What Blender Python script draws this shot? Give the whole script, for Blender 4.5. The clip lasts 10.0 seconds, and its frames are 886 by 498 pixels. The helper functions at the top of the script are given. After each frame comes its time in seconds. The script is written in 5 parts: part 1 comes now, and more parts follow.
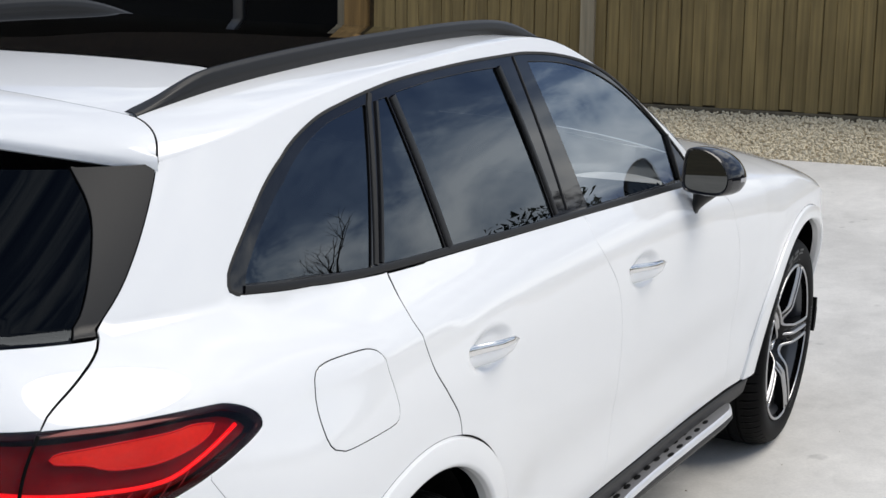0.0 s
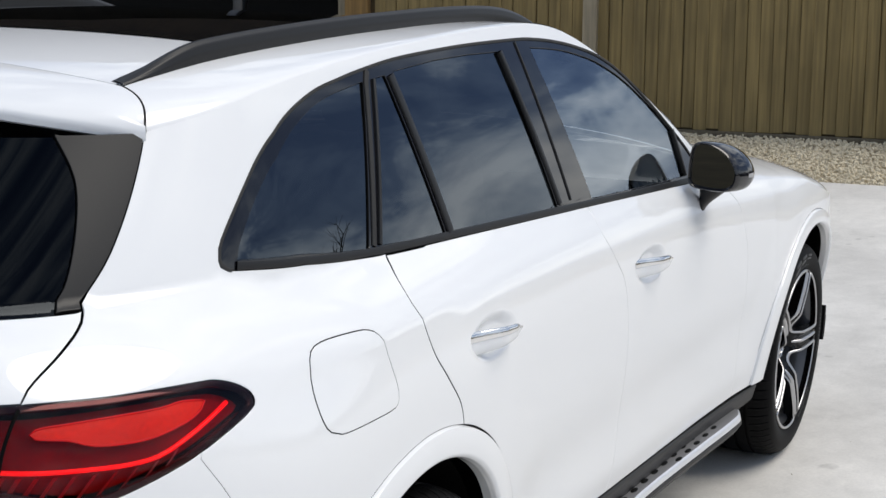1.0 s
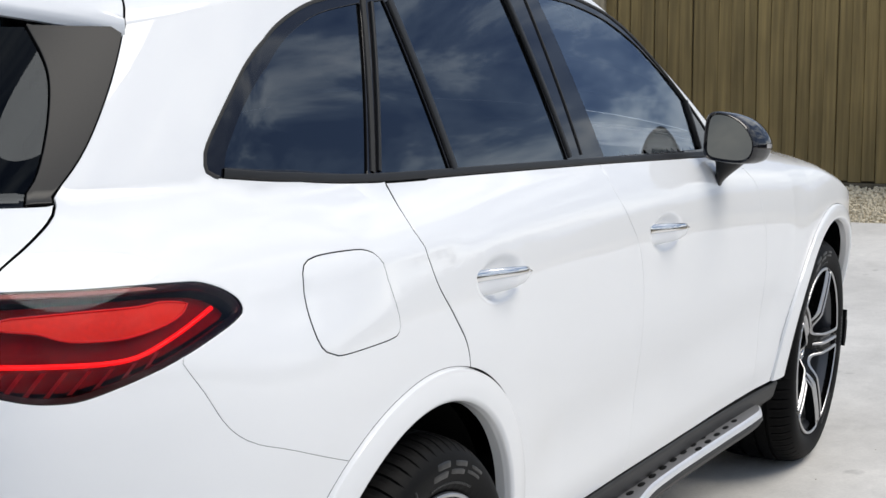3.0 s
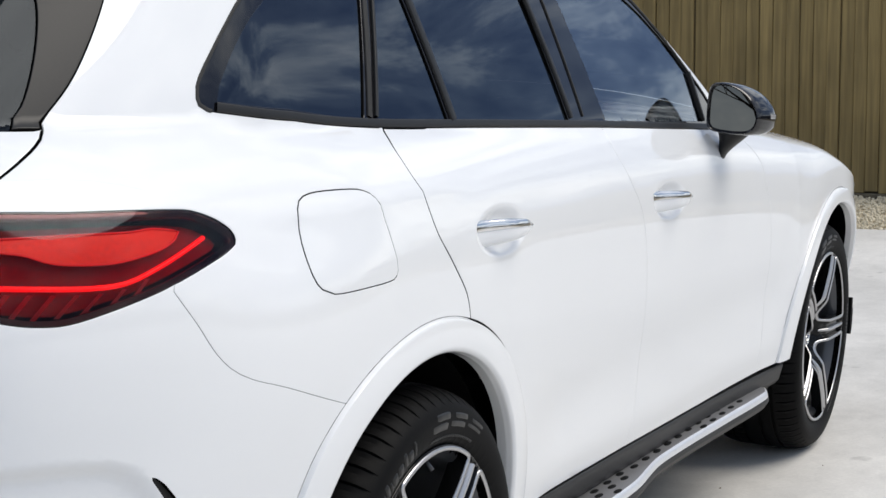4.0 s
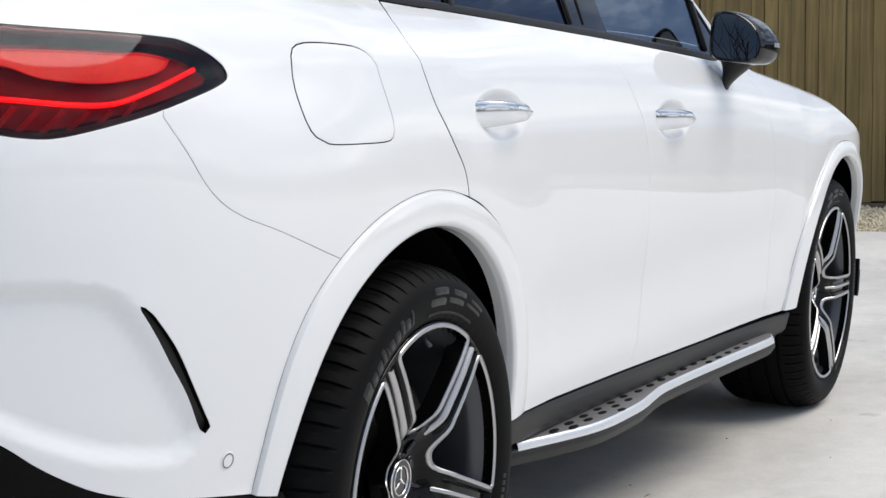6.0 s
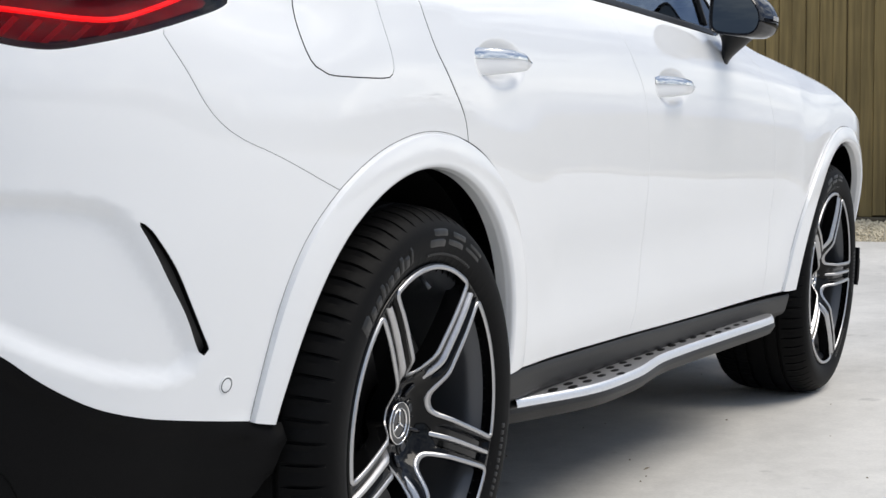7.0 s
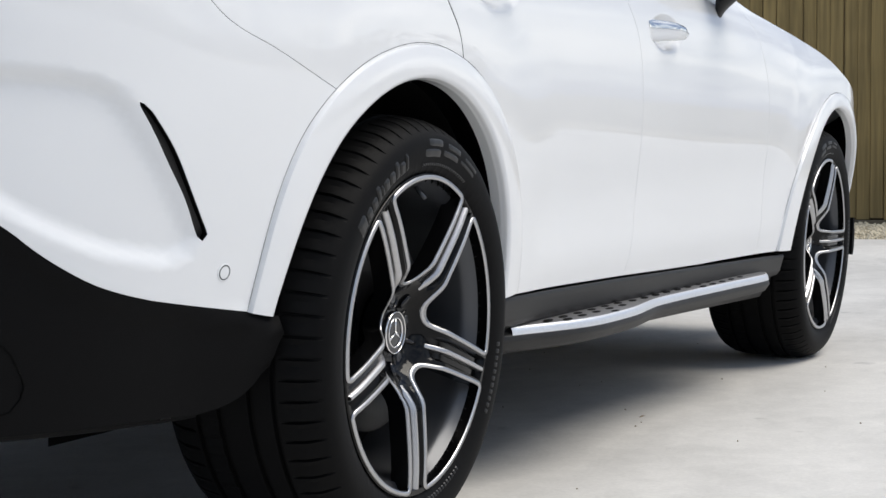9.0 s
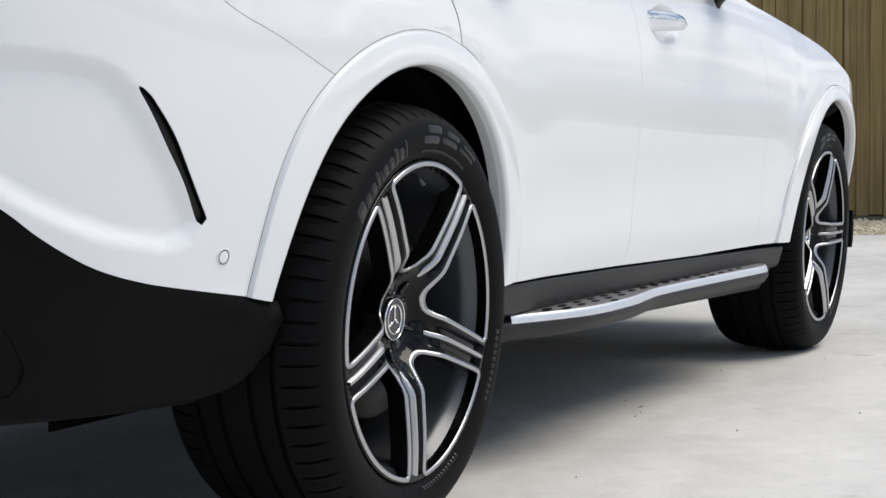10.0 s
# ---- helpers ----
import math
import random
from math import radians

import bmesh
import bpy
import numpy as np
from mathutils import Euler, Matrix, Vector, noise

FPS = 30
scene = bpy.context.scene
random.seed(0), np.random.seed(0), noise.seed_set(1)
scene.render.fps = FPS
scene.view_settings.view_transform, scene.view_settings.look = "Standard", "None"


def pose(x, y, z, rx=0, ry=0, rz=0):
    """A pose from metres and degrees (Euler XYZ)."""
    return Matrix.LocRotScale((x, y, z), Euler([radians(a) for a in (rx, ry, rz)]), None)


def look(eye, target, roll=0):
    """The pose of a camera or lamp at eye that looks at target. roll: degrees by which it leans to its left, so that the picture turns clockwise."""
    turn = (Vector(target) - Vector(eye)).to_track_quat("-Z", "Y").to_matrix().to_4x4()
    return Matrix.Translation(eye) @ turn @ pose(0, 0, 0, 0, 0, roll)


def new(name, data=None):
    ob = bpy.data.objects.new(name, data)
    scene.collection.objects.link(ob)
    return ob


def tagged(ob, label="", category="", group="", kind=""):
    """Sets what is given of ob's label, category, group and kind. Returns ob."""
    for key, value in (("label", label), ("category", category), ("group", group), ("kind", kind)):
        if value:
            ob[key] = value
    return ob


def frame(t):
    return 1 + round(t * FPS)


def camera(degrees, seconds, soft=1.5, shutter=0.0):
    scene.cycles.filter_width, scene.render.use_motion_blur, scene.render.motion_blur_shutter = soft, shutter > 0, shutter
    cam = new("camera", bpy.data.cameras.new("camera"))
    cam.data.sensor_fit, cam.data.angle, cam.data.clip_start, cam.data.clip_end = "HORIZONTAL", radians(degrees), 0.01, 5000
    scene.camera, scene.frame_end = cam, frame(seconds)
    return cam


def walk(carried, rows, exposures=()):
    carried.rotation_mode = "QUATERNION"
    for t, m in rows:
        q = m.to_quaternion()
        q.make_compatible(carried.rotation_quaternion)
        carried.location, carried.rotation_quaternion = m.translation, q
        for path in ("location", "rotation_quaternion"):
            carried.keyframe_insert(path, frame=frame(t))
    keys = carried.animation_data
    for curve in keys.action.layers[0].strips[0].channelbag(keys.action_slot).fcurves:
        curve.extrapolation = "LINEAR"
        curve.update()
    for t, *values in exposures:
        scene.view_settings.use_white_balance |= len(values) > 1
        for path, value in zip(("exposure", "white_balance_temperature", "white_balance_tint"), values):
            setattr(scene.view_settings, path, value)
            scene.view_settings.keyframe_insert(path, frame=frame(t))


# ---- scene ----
cam = camera(28.7, 10.0)
PATH = [
    (0, (-2.828, -2.2632, 1.9093), (-1.0536, -1.4417, 1.4893), 0.86),
    (0.5, (-2.786, -2.2478, 1.8519), (-1.0086, -1.4231, 1.451), 0.77),
    (1, (-2.744, -2.2308, 1.7816), (-0.9631, -1.4023, 1.405), 0.58),
    (1.5, (-2.702, -2.2145, 1.7032), (-0.9177, -1.381, 1.3547), 0.28),
    (2, (-2.662, -2.2, 1.6187), (-0.8743, -1.362, 1.2996), 0.19),
    (2.5, (-2.628, -2.1869, 1.5462), (-0.8387, -1.3445, 1.2482), 0.1),
    (4, (-2.558, -2.1625, 1.322), (-0.764, -1.3126, 1.0784), -0.29),
    (4.5, (-2.544, -2.1617, 1.256), (-0.75, -1.3083, 1.0255), -0.39),
    (5, (-2.535, -2.1595, 1.18), (-0.7398, -1.3047, 0.9646), -0.38),
    (5.5, (-2.531, -2.1624, 1.1048), (-0.7356, -1.3049, 0.9015), -0.48),
    (7, (-2.553, -2.1798, 0.8759), (-0.755, -1.3168, 0.7259), -0.37),
    (7.5, (-2.561, -2.1875, 0.8205), (-0.7621, -1.3241, 0.6846), -0.37),
    (8, (-2.575, -2.197, 0.7611), (-0.7751, -1.3341, 0.6361), -0.47),
    (8.5, (-2.587, -2.2021, 0.7138), (-0.7865, -1.3395, 0.5949), -0.47),
    (9, (-2.6, -2.2098, 0.6825), (-0.8, -1.346, 0.5646), -0.37),
    (9.5, (-2.604, -2.212, 0.6654), (-0.8039, -1.3483, 0.5484), -0.47),
    (10, (-2.605, -2.2138, 0.6603), (-0.805, -1.3501, 0.5424), -0.47),
]
walk(cam, [(t, look(eye, target, roll)) for t, eye, target, roll in PATH], exposures=[(0, 0.20, 6520, 8), (3, 0.25, 6520, 8), (7, 0.31, 6540, 8), (10, 0.30, 6540, 8)])

# ---- world, sun, exposure ----
world = bpy.data.worlds.new("sky")
scene.world = world
world.use_nodes = True
wn, wl = world.node_tree.nodes, world.node_tree.links
wn.clear()
sky = wn.new("ShaderNodeTexSky")
sky.sky_type = "NISHITA"
sky.sun_disc = False
sky.sun_elevation = radians(56)
sky.sun_rotation = radians(149)
sky.air_density, sky.dust_density, sky.ozone_density = 1.0, 1.5, 1.5
coord = wn.new("ShaderNodeTexCoord")
stretch = wn.new("ShaderNodeMapping")
stretch.inputs["Scale"].default_value = (1.3, 1.3, 2.6)
stretch.inputs["Rotation"].default_value = (0.0, 0.25, 0.5)
cloud = wn.new("ShaderNodeTexNoise")
cloud.inputs["Scale"].default_value = 4.2
cloud.inputs["Detail"].default_value = 9.0
cloud.inputs["Roughness"].default_value = 0.58
cloud.inputs["Distortion"].default_value = 0.55
cover = wn.new("ShaderNodeValToRGB")
stops = cover.color_ramp.elements
stops[0].position, stops[0].color = 0.36, (0.062, 0.100, 0.215, 1)
stops[1].position, stops[1].color = 0.70, (0.98, 0.97, 0.97, 1)
for where, tint in ((0.46, (0.150, 0.200, 0.320, 1)), (0.525, (0.40, 0.45, 0.54, 1))):
    stop = stops.new(where)
    stop.color = tint
gain = wn.new("ShaderNodeVectorMath")
gain.operation = "SCALE"
gain.inputs["Scale"].default_value = 12.0
mixer = wn.new("ShaderNodeMix")
mixer.data_type = "RGBA"
mixer.inputs["Factor"].default_value = 0.82
back = wn.new("ShaderNodeBackground")
back.inputs["Strength"].default_value = 0.11
outw = wn.new("ShaderNodeOutputWorld")
wl.new(coord.outputs["Generated"], stretch.inputs["Vector"])
wl.new(stretch.outputs["Vector"], cloud.inputs["Vector"])
wl.new(cloud.outputs["Fac"], cover.inputs["Fac"])
wl.new(cover.outputs["Color"], gain.inputs[0])
wl.new(sky.outputs["Color"], mixer.inputs["A"])
wl.new(gain.outputs["Vector"], mixer.inputs["B"])
wl.new(mixer.outputs["Result"], back.inputs["Color"])
wl.new(back.outputs["Background"], outw.inputs["Surface"])

sun = new("sun", bpy.data.lights.new("sun", "SUN"))
sun.data.energy, sun.data.angle, sun.data.color = 2.1, radians(38), (1.0, 0.93, 0.845)
sun.matrix_world = look((2.5, -4.1, 7.2), (0, 0, 0))

# ---- materials ----
def material(name, color, rough=0.5, metal=0.0, coat=0.0, grain=0.0, scale=40.0, bump=0.0, tone=0.0, spec=0.5, tonescale=2.0):
    m = bpy.data.materials.new(name)
    m.use_nodes = True
    n, l = m.node_tree.nodes, m.node_tree.links
    b = n["Principled BSDF"]
    b.inputs["Base Color"].default_value = (*color, 1)
    b.inputs["Roughness"].default_value = rough
    b.inputs["Metallic"].default_value = metal
    b.inputs["Coat Weight"].default_value = coat
    b.inputs["Coat Roughness"].default_value = 0.02
    b.inputs["Specular IOR Level"].default_value = spec
    tc = n.new("ShaderNodeTexCoord")
    if grain or tone:
        fine, broad = n.new("ShaderNodeTexNoise"), n.new("ShaderNodeTexNoise")
        fine.inputs["Scale"].default_value, broad.inputs["Scale"].default_value = scale, tonescale
        fine.inputs["Detail"].default_value = broad.inputs["Detail"].default_value = 5
        add = n.new("ShaderNodeMath")
        add.operation = "MULTIPLY_ADD"
        l.new(tc.outputs["Object"], fine.inputs["Vector"])
        l.new(tc.outputs["Object"], broad.inputs["Vector"])
        m1, m2 = n.new("ShaderNodeMapRange"), n.new("ShaderNodeMapRange")
        for mr, k in ((m1, grain), (m2, tone)):
            mr.inputs["From Min"].default_value, mr.inputs["From Max"].default_value = 0.25, 0.75
            mr.inputs["To Min"].default_value, mr.inputs["To Max"].default_value = 1 - k, 1 + k
        l.new(fine.outputs["Fac"], m1.inputs["Value"])
        l.new(broad.outputs["Fac"], m2.inputs["Value"])
        mul = n.new("ShaderNodeMath")
        mul.operation = "MULTIPLY"
        l.new(m1.outputs["Result"], mul.inputs[0])
        l.new(m2.outputs["Result"], mul.inputs[1])
        vm = n.new("ShaderNodeVectorMath")
        vm.operation = "SCALE"
        vm.inputs[0].default_value = color
        l.new(mul.outputs["Value"], vm.inputs["Scale"])
        l.new(vm.outputs["Vector"], b.inputs["Base Color"])
    if bump:
        bn, bp = n.new("ShaderNodeTexNoise"), n.new("ShaderNodeBump")
        bn.inputs["Scale"].default_value, bn.inputs["Detail"].default_value = scale, 6
        bp.inputs["Strength"].default_value, bp.inputs["Distance"].default_value = bump, 0.002
        l.new(tc.outputs["Object"], bn.inputs["Vector"])
        l.new(bn.outputs["Fac"], bp.inputs["Height"])
        l.new(bp.outputs["Normal"], b.inputs["Normal"])
    return m


PAINT = material("white_paint", (0.80, 0.81, 0.82), 0.45, coat=1.0, spec=0.35, tone=0.006, tonescale=1.5)
GLOSS_BLACK = material("gloss_black", (0.006, 0.006, 0.008), 0.04, coat=0.15, spec=0.45)
ROOF_GLASS = material("roof_glass", (0.002, 0.002, 0.002), 0.015, spec=0.5)
SATIN_BLACK = material("satin_black", (0.011, 0.011, 0.0115), 0.42, spec=0.32, grain=0.1, scale=300)
PLASTIC = material("black_plastic", (0.0042, 0.0042, 0.0045), 0.6, spec=0.07, grain=0.2, scale=500, bump=0.12, tone=0.1)
# near-black that stands in for shade in panel joints and wheel wells
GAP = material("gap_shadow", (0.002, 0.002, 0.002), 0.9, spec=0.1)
RUBBER = material("rubber", (0.003, 0.003, 0.0032), 0.62, spec=0.10, grain=0.15, scale=120, bump=0.1, tone=0.2, tonescale=6)
RUBBER_LETTER = material("rubber_letter", (0.003, 0.003, 0.003), 0.4)
ALLOY = material("machined_alloy", (0.50, 0.50, 0.51), 0.33, metal=1.0, grain=0.04, scale=200)
RIM_BLACK = material("rim_black", (0.003, 0.003, 0.0032), 0.10, spec=0.22)
RIM_GREY = material("rim_barrel", (0.075, 0.078, 0.085), 0.28, metal=0.5)
SILL_PLASTIC = material("sill_plastic", (0.012, 0.012, 0.0125), 0.5, spec=0.35, grain=0.15, scale=400, bump=0.08)
UNDERBODY = material("underbody", (0.012, 0.0115, 0.011), 0.8, grain=0.3, scale=30, tone=0.3)
ANODISED = material("anodised_grey", (0.30, 0.30, 0.31), 0.5, metal=1.0, grain=0.08, scale=200)
CHROME = material("chrome", (0.86, 0.85, 0.84), 0.12, metal=1.0)
ALU = material("brushed_aluminium", (0.88, 0.88, 0.89), 0.38, metal=1.0, grain=0.05, scale=150)
INTERIOR = material("dark_interior", (0.02, 0.02, 0.021), 0.8, grain=0.2)
FABRIC = material("grey_fabric", (0.10, 0.10, 0.105), 0.9, grain=0.2)


def glass_material(name, tint, mirror_like=0.0):
    m = bpy.data.materials.new(name)
    m.use_nodes = True
    n, l = m.node_tree.nodes, m.node_tree.links
    n.remove(n["Principled BSDF"])
    see, gloss, mix = n.new("ShaderNodeBsdfTransparent"), n.new("ShaderNodeBsdfGlossy"), n.new("ShaderNodeMixShader")
    see.inputs["Color"].default_value = (*tint, 1)
    gloss.inputs["Roughness"].default_value = 0.0
    gloss.inputs["Color"].default_value = (0.80, 0.89, 1.0, 1)
    fr = n.new("ShaderNodeFresnel")
    fr.inputs["IOR"].default_value = 1.52 + mirror_like
    l.new(fr.outputs["Fac"], mix.inputs["Fac"])
    l.new(see.outputs["BSDF"], mix.inputs[1])
    l.new(gloss.outputs["BSDF"], mix.inputs[2])
    l.new(mix.outputs["Shader"], n["Material Output"].inputs["Surface"])
    return m


GLASS_DARK = glass_material("privacy_glass", (0.035, 0.037, 0.04), 0.33)
GLASS_CLEAR = glass_material("tinted_glass", (0.62, 0.65, 0.66), 1.6)
GLASS_REAR = glass_material("rear_screen_glass", (0.02, 0.02, 0.02), -0.25)


def concrete_material():
    """Power-floated concrete: cloudy tone, long smears, specks and pits."""
    m = bpy.data.materials.new("pale_concrete")
    m.use_nodes = True
    n, l = m.node_tree.nodes, m.node_tree.links
    b = n["Principled BSDF"]
    tc = n.new("ShaderNodeTexCoord")
    last = None
    for scale, size, lo, hi, sx in ((0.55, 4, 0.86, 1.10, 1.0), (2.6, 6, 0.91, 1.07, 1.8), (14.0, 5, 0.95, 1.05, 1.0), (90.0, 3, 0.95, 1.05, 1.0)):
        mp, tex, mr = n.new("ShaderNodeMapping"), n.new("ShaderNodeTexNoise"), n.new("ShaderNodeMapRange")
        mp.inputs["Scale"].default_value = (1.0, sx, 1.0)
        mp.inputs["Rotation"].default_value = (0, 0, 0.5)
        tex.inputs["Scale"].default_value, tex.inputs["Detail"].default_value, tex.inputs["Distortion"].default_value = scale, size, 0.6
        mr.inputs["From Min"].default_value, mr.inputs["From Max"].default_value = 0.3, 0.7
        mr.inputs["To Min"].default_value, mr.inputs["To Max"].default_value = lo, hi
        l.new(tc.outputs["Object"], mp.inputs["Vector"])
        l.new(mp.outputs["Vector"], tex.inputs["Vector"])
        l.new(tex.outputs["Fac"], mr.inputs["Value"])
        if last is None:
            last = mr.outputs["Result"]
        else:
            mul = n.new("ShaderNodeMath")
            mul.operation = "MULTIPLY"
            l.new(last, mul.inputs[0])
            l.new(mr.outputs["Result"], mul.inputs[1])
            last = mul.outputs["Value"]
    spots, ramp = n.new("ShaderNodeTexNoise"), n.new("ShaderNodeMapRange")
    spots.inputs["Scale"].default_value, spots.inputs["Detail"].default_value = 7.0, 2
    ramp.inputs["From Min"].default_value, ramp.inputs["From Max"].default_value = 0.70, 0.78
    ramp.inputs["To Min"].default_value, ramp.inputs["To Max"].default_value = 1.0, 0.72
    l.new(tc.outputs["Object"], spots.inputs["Vector"])
    l.new(spots.outputs["Fac"], ramp.inputs["Value"])
    mul = n.new("ShaderNodeMath")
    mul.operation = "MULTIPLY"
    l.new(last, mul.inputs[0])
    l.new(ramp.outputs["Result"], mul.inputs[1])
    vm = n.new("ShaderNodeVectorMath")
    vm.operation = "SCALE"
    vm.inputs[0].default_value = (0.62, 0.605, 0.575)
    l.new(mul.outputs["Value"], vm.inputs["Scale"])
    l.new(vm.outputs["Vector"], b.inputs["Base Color"])
    b.inputs["Roughness"].default_value = 0.62
    bn, bp = n.new("ShaderNodeTexNoise"), n.new("ShaderNodeBump")
    bn.inputs["Scale"].default_value, bn.inputs["Detail"].default_value = 60, 6
    bp.inputs["Strength"].default_value, bp.inputs["Distance"].default_value = 0.2, 0.002
    l.new(tc.outputs["Object"], bn.inputs["Vector"])
    l.new(bn.outputs["Fac"], bp.inputs["Height"])
    l.new(bp.outputs["Normal"], b.inputs["Normal"])
    return m


CONCRETE = concrete_material()
GRAVEL_BED = material("gravel_bed", (0.34, 0.29, 0.21), 0.95, grain=0.4, scale=60, bump=0.8, tone=0.2)


def stone_material():
    m = material("pale_stone", (0.60, 0.53, 0.39), 0.85, grain=0.15, scale=90)
    return m


STONE = stone_material()


def wood_material(name, color):
    m = bpy.data.materials.new(name)
    m.use_nodes = True
    n, l = m.node_tree.nodes, m.node_tree.links
    b = n["Principled BSDF"]
    b.inputs["Roughness"].default_value = 0.85
    tc, mp = n.new("ShaderNodeTexCoord"), n.new("ShaderNodeMapping")
    mp.inputs["Scale"].default_value = (30, 30, 1.3)
    info = n.new("ShaderNodeObjectInfo")
    shift = n.new("ShaderNodeVectorMath")
    shift.operation = "ADD"
    tex, stain = n.new("ShaderNodeTexNoise"), n.new("ShaderNodeTexNoise")
    tex.inputs["Detail"].default_value, tex.inputs["Scale"].default_value = 6, 1.0
    stain.inputs["Scale"].default_value = 1.7
    ramp = n.new("ShaderNodeValToRGB")
    ramp.color_ramp.elements[0].position, ramp.color_ramp.elements[1].position = 0.3, 0.72
    ramp.color_ramp.elements[0].color = (*[c * 0.68 for c in color], 1)
    ramp.color_ramp.elements[1].color = (*[min(1, c * 1.22) for c in color], 1)
    l.new(tc.outputs["Object"], shift.inputs[0])
    l.new(info.outputs["Random"], shift.inputs[1])
    l.new(shift.outputs["Vector"], mp.inputs["Vector"])
    l.new(mp.outputs["Vector"], tex.inputs["Vector"])
    l.new(shift.outputs["Vector"], stain.inputs["Vector"])
    l.new(tex.outputs["Fac"], ramp.inputs["Fac"])
    vary = n.new("ShaderNodeMapRange")
    vary.inputs["To Min"].default_value, vary.inputs["To Max"].default_value = 0.88, 1.10
    l.new(info.outputs["Random"], vary.inputs["Value"])
    sc = n.new("ShaderNodeVectorMath")
    sc.operation = "SCALE"
    st = n.new("ShaderNodeMapRange")
    st.inputs["From Min"].default_value, st.inputs["From Max"].default_value = 0.3, 0.7
    st.inputs["To Min"].default_value, st.inputs["To Max"].default_value = 0.8, 1.15
    l.new(stain.outputs["Fac"], st.inputs["Value"])
    mm = n.new("ShaderNodeMath")
    mm.operation = "MULTIPLY"
    l.new(vary.outputs["Result"], mm.inputs[0])
    l.new(st.outputs["Result"], mm.inputs[1])
    l.new(ramp.outputs["Color"], sc.inputs[0])
    l.new(mm.outputs["Value"], sc.inputs["Scale"])
    l.new(sc.outputs["Vector"], b.inputs["Base Color"])
    bp = n.new("ShaderNodeBump")
    bp.inputs["Strength"].default_value, bp.inputs["Distance"].default_value = 0.35, 0.004
    l.new(tex.outputs["Fac"], bp.inputs["Height"])
    l.new(bp.outputs["Normal"], b.inputs["Normal"])
    return m


WOOD = wood_material("weathered_wood", (0.262, 0.192, 0.077))
WOOD_PALE = wood_material("pale_wood", (0.34, 0.29, 0.20))
WOOD_WARM = wood_material("warm_wood", (0.28, 0.17, 0.06))

# ---- shape of the car's body: x forward from the rear axle, right side at negative y ----
def smooth(t):
    t = min(1.0, max(0.0, t))
    return t * t * (3 - 2 * t)


def spline(x, xs, ys):
    """Monotone-ish cubic through knots, flat beyond the ends."""
    if x <= xs[0]:
        return ys[0]
    if x >= xs[-1]:
        return ys[-1]
    i = 0
    while x > xs[i + 1]:
        i += 1

    def slope(j):
        if j == 0 or j == len(xs) - 1:
            return (ys[min(j + 1, len(xs) - 1)] - ys[max(j - 1, 0)]) / (xs[min(j + 1, len(xs) - 1)] - xs[max(j - 1, 0)])
        a = (ys[j] - ys[j - 1]) / (xs[j] - xs[j - 1])
        b = (ys[j + 1] - ys[j]) / (xs[j + 1] - xs[j])
        return 0.0 if a * b <= 0 else (a * (xs[j + 1] - xs[j]) + b * (xs[j] - xs[j - 1])) / (xs[j + 1] - xs[j - 1])

    h = xs[i + 1] - xs[i]
    t = (x - xs[i]) / h
    return ((2 * t**3 - 3 * t**2 + 1) * ys[i] + (t**3 - 2 * t**2 + t) * h * slope(i)
            + (-2 * t**3 + 3 * t**2) * ys[i + 1] + (t**3 - t**2) * h * slope(i + 1))


WHEELBASE = 2.888
JOIN, WRAP = -0.2, 1.15          # where the flank turns into the tail, and how long that turn is
FJOIN, FWRAP = 2.95, 1.0         # the same at the nose


def belt(x):
    return 1.170 - 0.047 * x


def flank(x, z):
    """Half-width of the body before its ends are rounded."""
    xc = min(x, 2.6)
    h = z - belt(xc)
    base = 0.755 + 0.075 * xc - (0.0165 * xc * xc if xc > 0 else 0)
    if h > 0:
        return base - 0.30 * h - 0.16 * h * h
    full = spline(xc, (-0.3, 0.2, 0.7, 1.3, 1.9, 2.4), (0.892, 0.893, 0.888, 0.892, 0.902, 0.925))
    g = spline(-h, (0, 0.02, 0.05, 0.09, 0.13, 0.19, 0.26, 0.36, 0.50, 0.64, 0.80),
               (0.0, 0.22, 0.48, 0.72, 0.84, 0.94, 0.985, 1.0, 0.985, 0.955, 0.90))
    if h < -0.36:
        return full * (1 - 0.055 * ((-h - 0.36) / 0.44) ** 1.5)
    return base + (full - base) * g


def tail_length(z):
    return spline(z, (0.3, 0.5, 0.62, 0.75, 1.0, 1.09, 1.18, 1.43, 1.52), (0.98, 1.05, 1.09, 1.11, 1.10, 1.02, 0.91, 0.575, 0.46))


def nose_length(z):
    return spline(z, (0.3, 0.5, 0.75, 0.9, 1.0, 1.1), (0.70, 0.79, 0.80, 0.74, 0.62, 0.5))


def skin(q, z):
    """A point of the right flank, tail and nose: q runs along the car (x on the flank itself)."""
    if q >= JOIN and q <= FJOIN:
        return Vector((q, -flank(q, z), z))
    if q < JOIN:
        th = max(0.0, 1 + (q - JOIN) / WRAP) * math.pi / 2
        n, x = 2.3, JOIN - tail_length(z) * math.cos(th) ** (2 / 2.3)
        if x < -0.80:
            x = -0.80 - 0.20 * math.tanh((-0.80 - x) / 0.20)
        return Vector((x, -flank(max(x, -0.9), z) * math.sin(th) ** (2 / n), z))
    th = max(0.0, 1 - (q - FJOIN) / FWRAP) * math.pi / 2
    n = 2.6
    return Vector((FJOIN + nose_length(z) * math.cos(th) ** (2 / n), -flank(2.6, z) * math.sin(th) ** (2 / n), z))


def normal_at(q, z):
    e = 0.004
    d = (skin(q + e, z) - skin(q - e, z)).cross(skin(q, z + e) - skin(q, z - e))
    d.normalize()
    return d if d.length > 0.5 else Vector((0, -1, 0))


